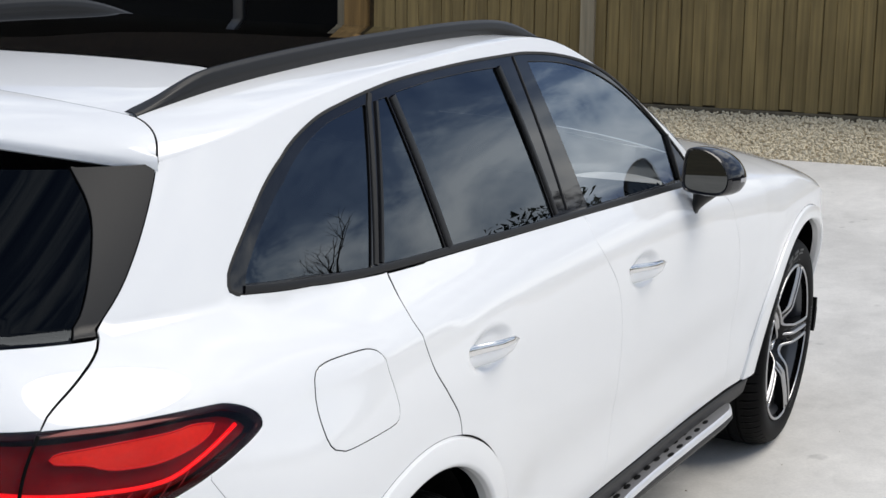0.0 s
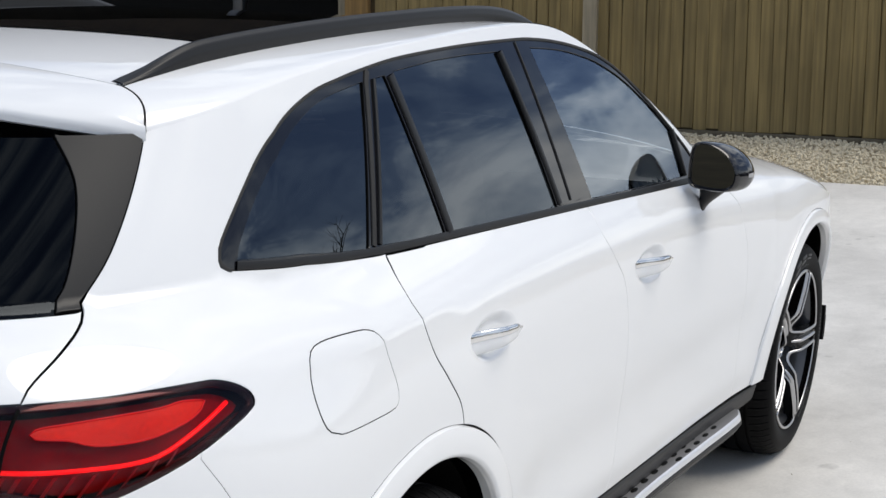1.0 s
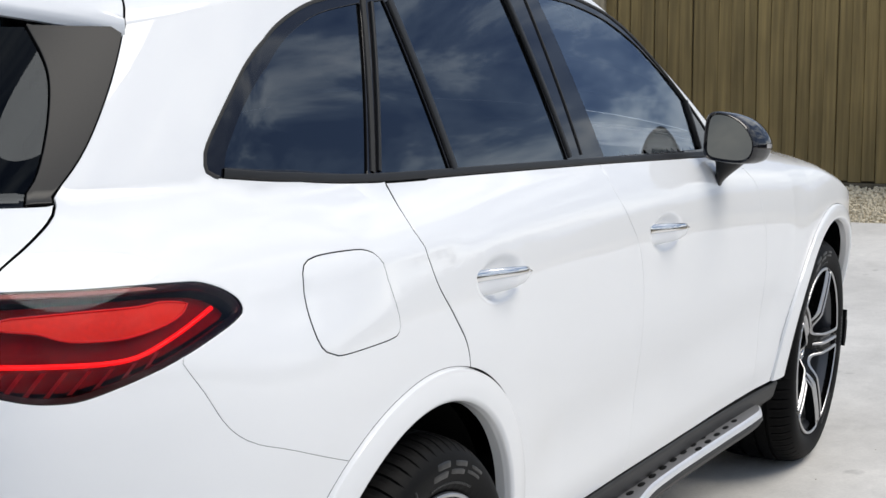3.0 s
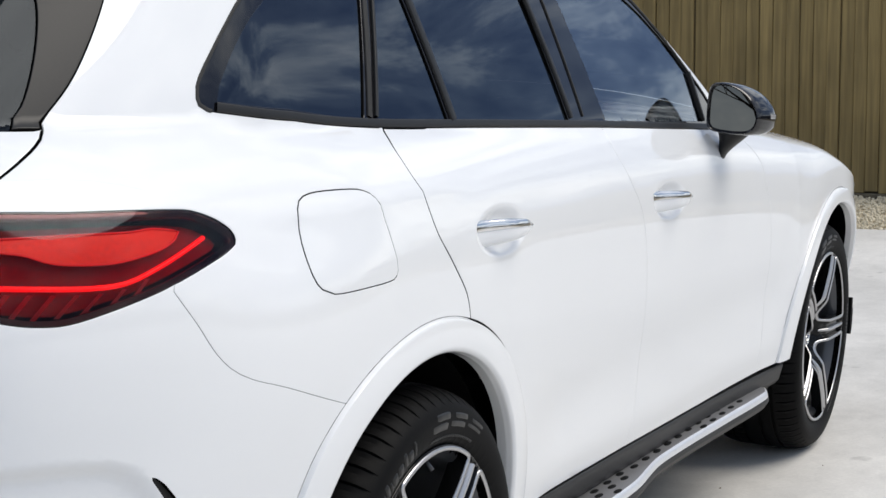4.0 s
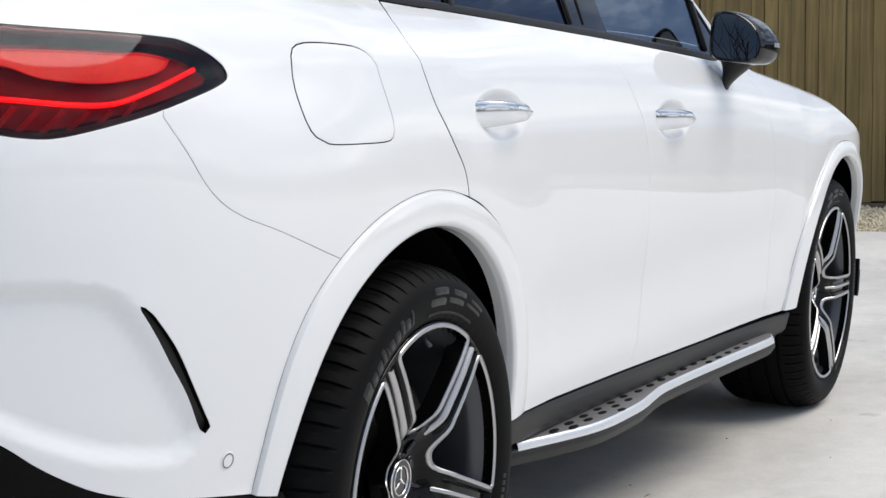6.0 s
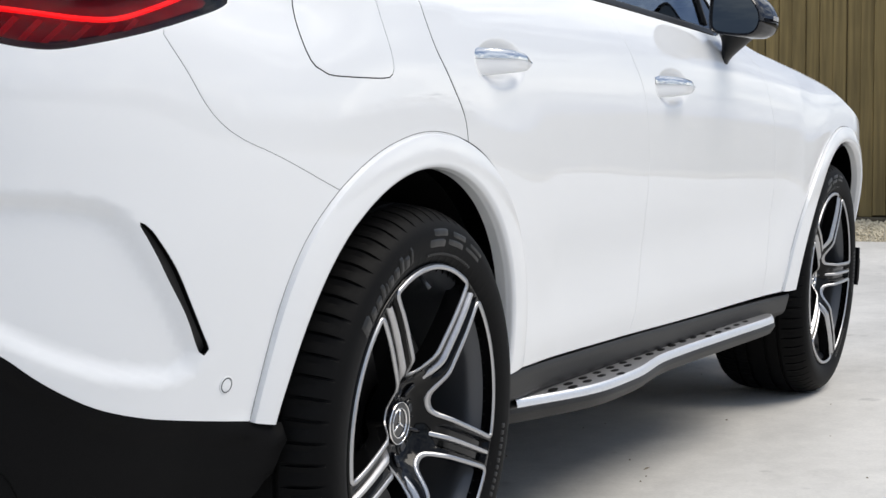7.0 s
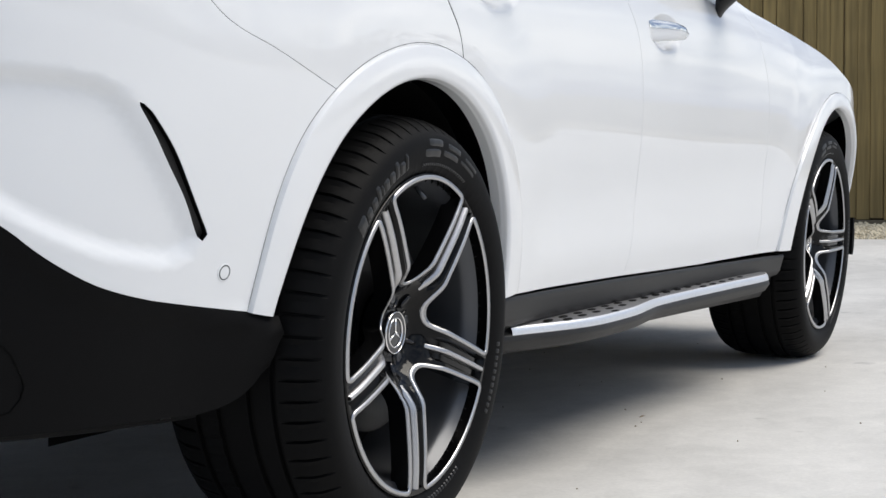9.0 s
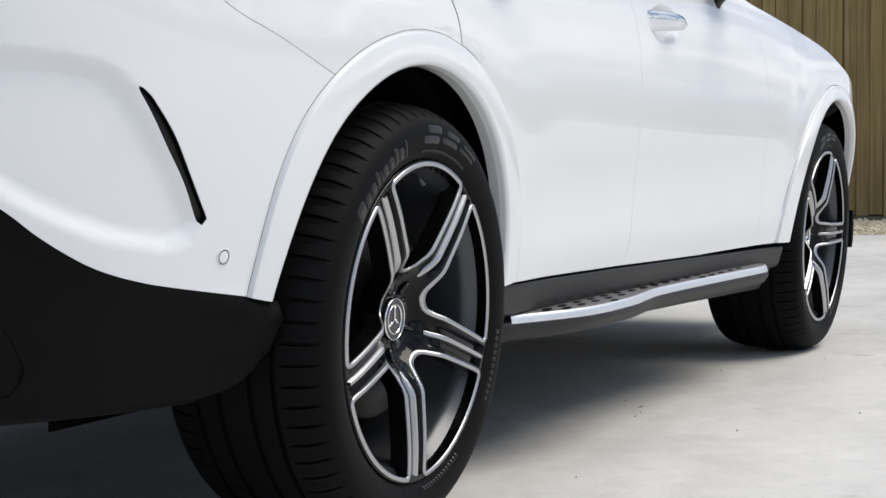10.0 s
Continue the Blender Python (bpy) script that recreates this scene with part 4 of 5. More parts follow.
# ---- exterior mirror ----
MIRROR_EDGE = smooth_line([(-0.0625, 0.010), (-0.0605, 0.038), (-0.054, 0.056), (-0.036, 0.0620), (-0.004, 0.0565), (0.028, 0.038), (0.050, 0.012), (0.0605, -0.016), (0.056, -0.044),
                           (0.037, -0.0595), (0.0, -0.0615), (-0.046, -0.0560), (-0.0595, -0.045), (-0.0625, -0.022)], step=0.006, closed=True)


def mirror_ring(scale, x, out=0.0, up=0.0):
    """Outline of the mirror housing at x: straight towards the car, its top falling outward."""
    return [Vector((x + (0.19 * p[0] + 0.06 * p[1]) * scale, -(0.917 + out + p[0] * scale), 1.1425 + up + p[1] * scale)) for p in MIRROR_EDGE]


def rings_mesh(rings, cap=False):
    bm = bmesh.new()
    vs = [[bm.verts.new(p) for p in r] for r in rings]
    for a, b in zip(vs, vs[1:]):
        for i in range(len(a)):
            bm.faces.new((a[i], a[(i + 1) % len(a)], b[(i + 1) % len(b)], b[i]))
    if cap:
        bm.faces.new(vs[-1])
    return bm


MIRROR_GLASS = material("mirror_glass", (0.115, 0.118, 0.115), 0.0, metal=1.0)
for k, twin in enumerate((1, -1)):
    shell = rings_mesh([mirror_ring(0.90, 1.676), mirror_ring(0.925, 1.664), mirror_ring(0.99, 1.660), mirror_ring(1.03, 1.664, 0.001), mirror_ring(1.05, 1.685, 0.006, -0.001), mirror_ring(1.05, 1.715, 0.014, -0.003),
                        mirror_ring(1.01, 1.745, 0.021, -0.005), mirror_ring(0.90, 1.775, 0.026, -0.006), mirror_ring(0.70, 1.797, 0.027, -0.006), mirror_ring(0.40, 1.812, 0.026, -0.006), mirror_ring(0.1, 1.817, 0.024, -0.006)], True)
    glass = rings_mesh([mirror_ring(0.905, 1.672), mirror_ring(0.02, 1.672)], True)
    foot = sheet(lambda u, v: Vector((1.745 + (0.045 - 0.03 * v) * math.cos(2 * math.pi * u), -(0.902 - 0.030 * smooth(v) + (0.042 * (1 - v) ** 1.3 + 0.006) * math.sin(2 * math.pi * u)), 1.087 - 0.077 * v)), 24, 8, closed=True)
    blink = sheet(lambda u, v: Vector((1.700 + 0.075 * u, -(0.917 + 0.0175 + 0.0655 + 0.010 * math.sin(math.pi * (0.15 + 0.55 * u)) - 0.012 * u * u), 1.120 + 0.011 * v - 0.003 * u)), 12, 4)
    for bm in (shell, glass, foot, blink):
        for v in bm.verts:
            v.co.y *= twin
    m_ob = part("door_mirror", shell, GLOSS_BLACK, car, "gloss black door mirror")
    sharp(m_ob, 40)
    part("mirror_glass", glass, MIRROR_GLASS, m_ob, "mirror glass", flat=True)
    part("mirror_foot", foot, SATIN_BLACK, m_ob)
    part("indicator", blink, material("indicator_lens", (0.32, 0.32, 0.33), 0.15), m_ob, "clear indicator lens")

# ---- roof rails ----
def rail_point(u, w):
    x = -0.446 + 1.966 * u
    base_y = spline(x, (-0.446, -0.352, -0.176, 0.007, 0.203, 0.41, 0.623, 0.868, 1.2, 1.52), (0.513, 0.521, 0.530, 0.538, 0.546, 0.554, 0.561, 0.566, 0.568, 0.560))
    v = 0.3
    lo, hi = 0.0, 0.8
    for _ in range(24):
        v = (lo + hi) / 2
        if -top(x, v).y > base_y:
            lo = v
        else:
            hi = v
    p = top(x, v)
    rise = smooth(u / 0.13) * smooth((1 - u) / 0.12)
    h = 0.006 + (0.032 - 0.008 * u) * rise
    wd = 0.026 - 0.003 * rise
    prof = ((0.0, -0.30), (0.0, 0.45), (0.12, 0.85), (0.40, 1.0), (0.70, 0.92), (0.92, 0.65), (1.0, 0.30), (1.0, -0.30))
    kk = w * (len(prof) - 1)
    i = min(len(prof) - 2, int(kk))
    t = kk - i
    a = prof[i][0] * (1 - t) + prof[i + 1][0] * t
    b = prof[i][1] * (1 - t) + prof[i + 1][1] * t
    return Vector((p.x, p.y + wd * a * (1.15 if rise > 0 else 1) + 0.004, p.z + h * b + 0.004 * a))


for twin in (1, -1):
    bm = sheet(rail_point, 70, 28)
    for v in bm.verts:
        v.co.y *= twin
    bmesh.ops.holes_fill(bm, edges=[e for e in bm.edges if e.is_boundary])
    rail = part("roof_rail", bm, SATIN_BLACK, car, "satin black roof rail")
    sharp(rail, 60)

# ---- window mouldings ----
def on_skin(q, z, out):
    return skin(q, z) + normal_at(q, z) * out


def moulding(line, wide, out, depth=0.006):
    """A raised strip along a line of the flank."""
    pts = [Vector(p) for p in line]
    n = len(pts)

    def f(u, v):
        k = u * (n - 1)
        i = min(n - 2, int(k))
        p = pts[i].lerp(pts[i + 1], k - i)
        d = (pts[min(n - 1, i + 2)] - pts[max(0, i - 1)])
        d.normalize()
        s = Vector((-d.y, d.x))
        prof = ((-0.5, -depth), (-0.5, out * 0.6), (-0.36, out), (0.36, out), (0.5, out * 0.6), (0.5, -depth))
        kk = v * (len(prof) - 1)
        j = min(len(prof) - 2, int(kk))
        t = kk - j
        a = prof[j][0] * (1 - t) + prof[j + 1][0] * t
        b = prof[j][1] * (1 - t) + prof[j + 1][1] * t
        e = p + s * (a * wide)
        return on_skin(e.x, e.y, b)
    return sheet(f, n - 1, 10)


SEAL = material("rubber_seal", (0.012, 0.012, 0.012), 0.7)
n_dlo = len(DLO)
i_low = min(range(n_dlo), key=lambda i: abs(DLO[i][0] - 1.76) + abs(DLO[i][1] - 1.085))
LOWER = [Vector((p[0], p[1] + 0.0075)) for p in DLO[3:i_low]]
UPPER = DLO[i_low + 8:] + DLO[:3]
STRIPS = (("belt_moulding", LOWER, 0.0135, 0.0015, SATIN_BLACK, "satin black belt moulding"),
          ("roof_seal", UPPER, 0.006, 0.001, SEAL, ""),
          ("glass_divider", straight_line([(0.247, 1.474), (0.320, 1.168)]), 0.020, 0.003, SATIN_BLACK, ""),
          ("door_seal", straight_line([(0.166, 1.488), (0.150, 1.466), (0.030, 1.184)]), 0.012, 0.001, SEAL, ""),
          ("door_seal", straight_line([(0.180, 1.470), (0.050, 1.184)]), 0.008, 0.003, SATIN_BLACK, ""),
          ("door_seal", straight_line([(0.748, 1.488), (0.848, 1.150)]), 0.014, 0.003, SATIN_BLACK, ""),
          ("door_seal", straight_line([(0.838, 1.503), (0.912, 1.150)]), 0.005, 0.0012, SEAL, ""),
          ("door_seal", straight_line([(1.686, 1.228), (1.708, 1.106)]), 0.014, 0.003, SATIN_BLACK, ""))
for name, line, wide, out, mat, tag in STRIPS:
    for twin in (1, -1):
        bm = moulding(line, wide, out)
        for v in bm.verts:
            v.co.y *= twin
        part(name, bm, mat, trim[0 if twin == 1 else 1], tag)

# ---- tail lamps ----
RED = smooth_line([(-0.690, 1.0715), (-0.678, 1.0735), (-0.603, 1.074), (-0.527, 1.072), (-0.498, 1.074), (-0.465, 1.067), (-0.470, 1.057), (-0.492, 1.044), (-0.541, 1.034),
                   (-0.594, 1.037), (-0.620, 1.043), (-0.646, 1.053), (-0.690, 1.060), (-0.697, 1.066)], step=0.008, closed=True)


def patch(poly, depth, h=0.012):
    """A sheet on the flank inside a closed line, sunk by depth."""
    pts = [Vector((p[0], p[1])) for p in poly]
    n = len(pts)
    lo, hi = (min(p.x for p in pts), min(p.y for p in pts)), (max(p.x for p in pts), max(p.y for p in pts))
    for i in range(int((hi[0] - lo[0]) / h)):
        for j in range(int((hi[1] - lo[1]) / h)):
            p = Vector((lo[0] + (i + 0.5) * h, lo[1] + (j + 0.5) * h))
            if inside(p, poly) and line_distance(p, poly) > h * 0.4:
                pts.append(p)
    vs, es, fs, *_ = delaunay_2d_cdt(pts, [(i, (i + 1) % n) for i in range(n)], [], 1, 1e-6)
    bm = bmesh.new()
    bv = [bm.verts.new(skin(p.x, p.y) - normal_at(p.x, p.y) * depth) for p in vs]
    for f in fs:
        bm.faces.new([bv[i] for i in f])
    return bm


SMOKE = glass_material("smoked_cover", (0.93, 0.60, 0.60), -0.24)
LAMP_MID = material("lamp_mid_red", (0.62, 0.022, 0.030), 0.3, grain=0.25, scale=260)
LAMP_IN = smooth_line([(-0.412, 1.046), (-0.440, 1.070), (-0.474, 1.079), (-0.533, 1.084), (-0.669, 1.088), (-0.85, 1.088), (-0.99, 1.075), (-1.0, 1.06), (-0.85, 1.012),
                       (-0.691, 0.987), (-0.619, 0.975), (-0.588, 0.975), (-0.544, 0.985), (-0.498, 1.000), (-0.433, 1.030)], closed=True)
for k, twin in enumerate((1, -1)):
    cover = panel("tail_lamp", REGIONS["tail_lamp"], FLAT, SMOKE, car, label="red tail lamp with a smoked cover", other=False)[0]
    lid = panel("inner_tail_lamp", REGIONS["inner_tail_lamp"], FLAT, SMOKE, side["tailgate"][k], label="red tail lamp on the tailgate", other=False)[0]
    bowl = patch(LAMP, 0.030)
    shell = patch(LAMP_IN, 0.0225)
    rim_ = moulding([Vector(p) for p in LAMP] + [Vector(LAMP[0])], 0.016, -0.002, 0.02)
    red = patch(RED, 0.012)
    redrim = tube([skin(p[0], p[1]) - normal_at(p[0], p[1]) * 0.011 for p in RED], 0.0016, 6, closed=True)
    line = smooth_line([(-0.86, 1.022), (-0.77, 1.020), (-0.694, 1.016), (-0.629, 1.011), (-0.565, 1.005), (-0.526, 1.007), (-0.492, 1.021), (-0.463, 1.037), (-0.433, 1.056)])
    glow = tube([skin(p.x, p.y) - normal_at(p.x, p.y) * 0.012 for p in line], 0.0036, 8)
    parts_ = [("lamp_bowl", bowl, GAP), ("lamp_reflector", shell, LAMP_DEEP), ("lamp_rim", rim_, GLOSS_BLACK), ("brake_light", red, LAMP_RED), ("brake_light_rim", redrim, LAMP_TUBE), ("light_guide", glow, LIT_GUIDE)]
    cut_line = [p for p in TAIL_SEAM if 0.965 < p[1] < 1.105]
    parts_.append(("lamp_joint", tube([skin(p[0], p[1]) - normal_at(p[0], p[1]) * 0.001 for p in cut_line], 0.0032, 6), GAP))
    for i in range(16):
        q = -0.50 - 0.026 * i
        za = cross_z(line, q) - 0.007
        zb = max(0.972, za - 0.030)
        fin = sheet(lambda u, v: skin(q - 0.020 * u + 0.010 * (v - 0.5), za + (zb - za) * u) - normal_at(q, za) * (0.010 + 0.010 * v), 3, 2)
        parts_.append(("lamp_fin", fin, LAMP_MID))
    for name, bm, mat in parts_:
        for v in bm.verts:
            v.co.y *= twin
        part(name, bm, mat, cover)
    if twin == -1:
        for ob in (cover, lid):
            for v in ob.data.vertices:
                v.co.y = -v.co.y
            ob.data.flip_normals()

# ---- cabin ----
bm = bmesh.new()
box(bm, (-0.45, -0.72, 0.40), (2.0, 0.72, 0.46), 0.02)
box(bm, (-0.75, -0.60, 0.9), (-0.10, 0.60, 0.98), 0.02)
part("cabin_floor", bm, INTERIOR, car)


def seat(x, y):
    bm = bmesh.new()
    box(bm, (x - 0.25, y - 0.25, 0.52), (x + 0.28, y + 0.25, 0.72), 0.05, 3)
    box(bm, (-0.10, -0.24, 0.0), (0.06, 0.24, 0.62), 0.05, 3, Matrix.Translation((x - 0.28, y, 0.66)) @ Matrix.Rotation(radians(-18), 4, "Y"))
    box(bm, (-0.06, -0.13, 0.64), (0.06, 0.13, 0.84), 0.05, 3, Matrix.Translation((x - 0.27, y, 0.66)) @ Matrix.Rotation(radians(-16), 4, "Y"))
    part("seat", bm, FABRIC, car, "grey front seat")


for x, y in ((1.25, -0.38), (1.25, 0.38), (0.42, -0.38), (0.42, 0.38)):
    seat(x, y)
bm = bmesh.new()
box(bm, (1.62, -0.74, 0.72), (2.05, 0.74, 1.03), 0.06, 3)
part("dashboard", bm, INTERIOR, car)
ring = [Vector((1.55 + 0.07 * math.sin(a), 0.38 + 0.18 * math.cos(a), 0.96 + 0.17 * math.sin(a))) for a in [2 * math.pi * i / 32 for i in range(32)]]
part("steering_wheel", tube(ring, 0.016, 8, closed=True), INTERIOR, car)

# ---- wheels ----
TYRE_R = 0.368
TYRE_PROFILE = [(0.264, -0.012), (0.269, -0.006), (0.2745, 0.000), (0.283, 0.0060), (0.300, 0.0105), (0.318, 0.0120), (0.332, 0.0095), (0.342, 0.0030), (0.350, -0.006), (0.3575, -0.018), (0.3625, -0.030), (0.3655, -0.046)]


def dish(r):
    """How far the face of the rim lies behind its edge."""
    return 0.043 * (1 - smooth((r - 0.050) / 0.080)) + 0.016 * (1 - smooth((r - 0.04) / 0.20)) - 0.004


def window_line(mid, grow=0.0, step=0.01):
    """Outline of one opening between two spokes, in the wheel's plane."""
    pts = []
    ro = 0.2585 + grow
    for i in range(25):
        a = mid - 29.2 + 58.4 * i / 24
        pts.append((ro * math.cos(radians(a)), ro * math.sin(radians(a))))
    for r, a in ((0.128, 20.5), (0.087, 10.0), (0.087, -10.0), (0.128, -20.5)):
        pts.append((r * math.cos(radians(mid + a)), r * math.sin(radians(mid + a))))
    # cut the corners round
    for _ in range(2):
        out = []
        n = len(pts)
        for i in range(n):
            a, b = Vector(pts[i]), Vector(pts[(i + 1) % n])
            l = (b - a).length
            t = min(0.25, 0.0065 / max(l, 1e-6))
            out += [tuple(a.lerp(b, t)), tuple(a.lerp(b, 1 - t))]
        pts = out
    return straight_line(pts + [pts[0]], step)[:-1]


def face_point(p, lift=0.0):
    return Vector((p[0], dish(math.hypot(p[0], p[1])) - lift, p[1]))


SPOKES = [52.5 + 72 * k for k in range(5)]


def rim_face():
    pts, edges = [], []
    def add(line):
        k = len(pts)
        pts.extend(Vector(p) for p in line)
        edges.extend((k + i, k + (i + 1) % len(line)) for i in range(len(line)))
    add([(0.266 * math.cos(2 * math.pi * i / 120), 0.266 * math.sin(2 * math.pi * i / 120)) for i in range(120)])
    holes = [window_line(a + 36) for a in SPOKES]
    for h in holes:
        add(h)
    for i in range(-34, 35):
        for j in range(-34, 35):
            p = Vector((i * 0.0076 + 0.0038 * (j % 2), j * 0.0076))
            a = math.degrees(math.atan2(p.y, p.x))
            side = p.length * math.sin(radians(min(abs((a - s + 180) % 360 - 180) for s in SPOKES)))
            if 0.082 < p.length < 0.258 and side < 0.0255:
                continue
            if p.length < 0.262 and not any(inside(p, h) for h in holes):
                pts.append(p)
    for s in SPOKES:
        ca, sa = math.cos(radians(s)), math.sin(radians(s))
        for w in (-0.0210, -0.0155, -0.008, 0.0, 0.008, 0.0155, 0.0210):
            for i in range(30):
                r = 0.086 + 0.170 * i / 29
                pts.append(Vector((r * ca - w * sa, r * sa + w * ca)))
    vs, es, fs, *_ = delaunay_2d_cdt(pts, edges, [], 0, 1e-6)
    bm = bmesh.new()
    groove = []
    for p in vs:
        r = p.length
        d = 0.0
        if r > 0.08:
            a = math.degrees(math.atan2(p.y, p.x))
            off = min(abs((a - s + 180) % 360 - 180) for s in SPOKES)
            across = r * math.sin(radians(off))
            if r < 0.258:
                d = 0.011 * smooth((r - 0.085) / 0.03) * (1 - smooth((across - 0.0158) / 0.005))
        if 0.036 < r < 0.075:
            d += 0.004
        groove.append(bm.verts.new(face_point(p, -d)))
    for f in fs:
        c = sum((vs[i] for i in f), Vector((0, 0))) / len(f)
        if c.length < 0.266 and not any(inside(c, h) for h in holes):
            bm.faces.new([groove[i] for i in f][::1])
    bmesh.ops.delete(bm, geom=[v for v in bm.verts if not v.link_faces], context="VERTS")
    border = [e for e in bm.edges if e.is_boundary]
    new_v = bmesh.ops.extrude_edge_only(bm, edges=border)["geom"]
    for v in new_v:
        if isinstance(v, bmesh.types.BMVert):
            v.co.y += 0.034
    bmesh.ops.recalc_face_normals(bm, faces=bm.faces)
    return bm


def ribbon(inner, outer, lift):
    """A raised machined band between two closed lines of equal length."""
    bm = bmesh.new()
    n = len(inner)
    rows = [[bm.verts.new(face_point(a, -0.002)), bm.verts.new(face_point(a, lift)), bm.verts.new(face_point(b, lift)), bm.verts.new(face_point(b, -0.002))] for a, b in zip(inner, outer)]
    for i in range(n):
        a, b = rows[i], rows[(i + 1) % n]
        for j in range(3):
            bm.faces.new((a[j], b[j], b[j + 1], a[j + 1]))
    bmesh.ops.recalc_face_normals(bm, faces=bm.faces)
    return bm


def offset_line(line, d):
    n = len(line)
    out = []
    area = sum(line[i][0] * line[(i + 1) % n][1] - line[(i + 1) % n][0] * line[i][1] for i in range(n))
    sg = 1 if area > 0 else -1
    for i in range(n):
        a, b = Vector(line[i - 1]), Vector(line[(i + 1) % n])
        t = (b - a).normalized()
        out.append((line[i][0] + t.y * d * sg, line[i][1] - t.x * d * sg))
    return out


def tyre_mesh():
    pitches, steps = 68, (0.0, 0.035, 0.13, 0.165, 0.44, 0.72)
    turns = [(k + s) / pitches for k in range(pitches) for s in steps]
    n = len(turns)
    inner = [(r, y) for r, y in TYRE_PROFILE]
    bm = bmesh.new()
    crown = [(0.3672, 0.060), (0.3675, 0.064), (0.3605, 0.065), (0.3605, 0.073), (0.3680, 0.074), (0.3684, 0.105), (0.3610, 0.106), (0.3610, 0.116), (0.3684, 0.117), (0.3684, 0.140)]
    half = [(r, -h) for r, h in inner] + crown
    full = half + [(r, 0.280 - h) for r, h in reversed(half)]
    rings = []
    for i in range(n):
        a = 2 * math.pi * turns[i]
        ring = []
        for r, h in full:
            cut = 0.0
            side_h = min(h, 0.280 - h)
            if i % 6 in (1, 2) and -0.002 < side_h < 0.058:
                cut = 0.007 * smooth((side_h + 0.004) / 0.02)
            if i % 6 == 4 and (0.074 < side_h < 0.105 or 0.016 < side_h < 0.05):
                cut = 0.003
            ring.append(bm.verts.new(((r - cut) * math.cos(a), h, (r - cut) * math.sin(a))))
        rings.append(ring)
    for i in range(n):
        a, b = rings[i], rings[(i + 1) % n]
        for j in range(len(full) - 1):
            bm.faces.new((a[j], a[j + 1], b[j + 1], b[j]))
    bmesh.ops.recalc_face_normals(bm, faces=bm.faces)
    return bm


def side_r(r):
    """How far the tyre's side wall stands out at a radius."""
    return spline(r, [p[0] for p in TYRE_PROFILE[2:]], [p[1] for p in TYRE_PROFILE[2:]])


def wall_bar(r0, r1, a0, a1, lift=0.0012):
    """A raised block on the side wall."""
    def f(u, v):
        edge = 0 if 0 < u < 1 and 0 < v < 1 else 1
        r, a = r0 + (r1 - r0) * v, radians(a0 + (a1 - a0) * u)
        return Vector((r * math.cos(a), -side_r(r) - (lift if not edge else -0.0005), r * math.sin(a)))
    return sheet(f, 6, 6)


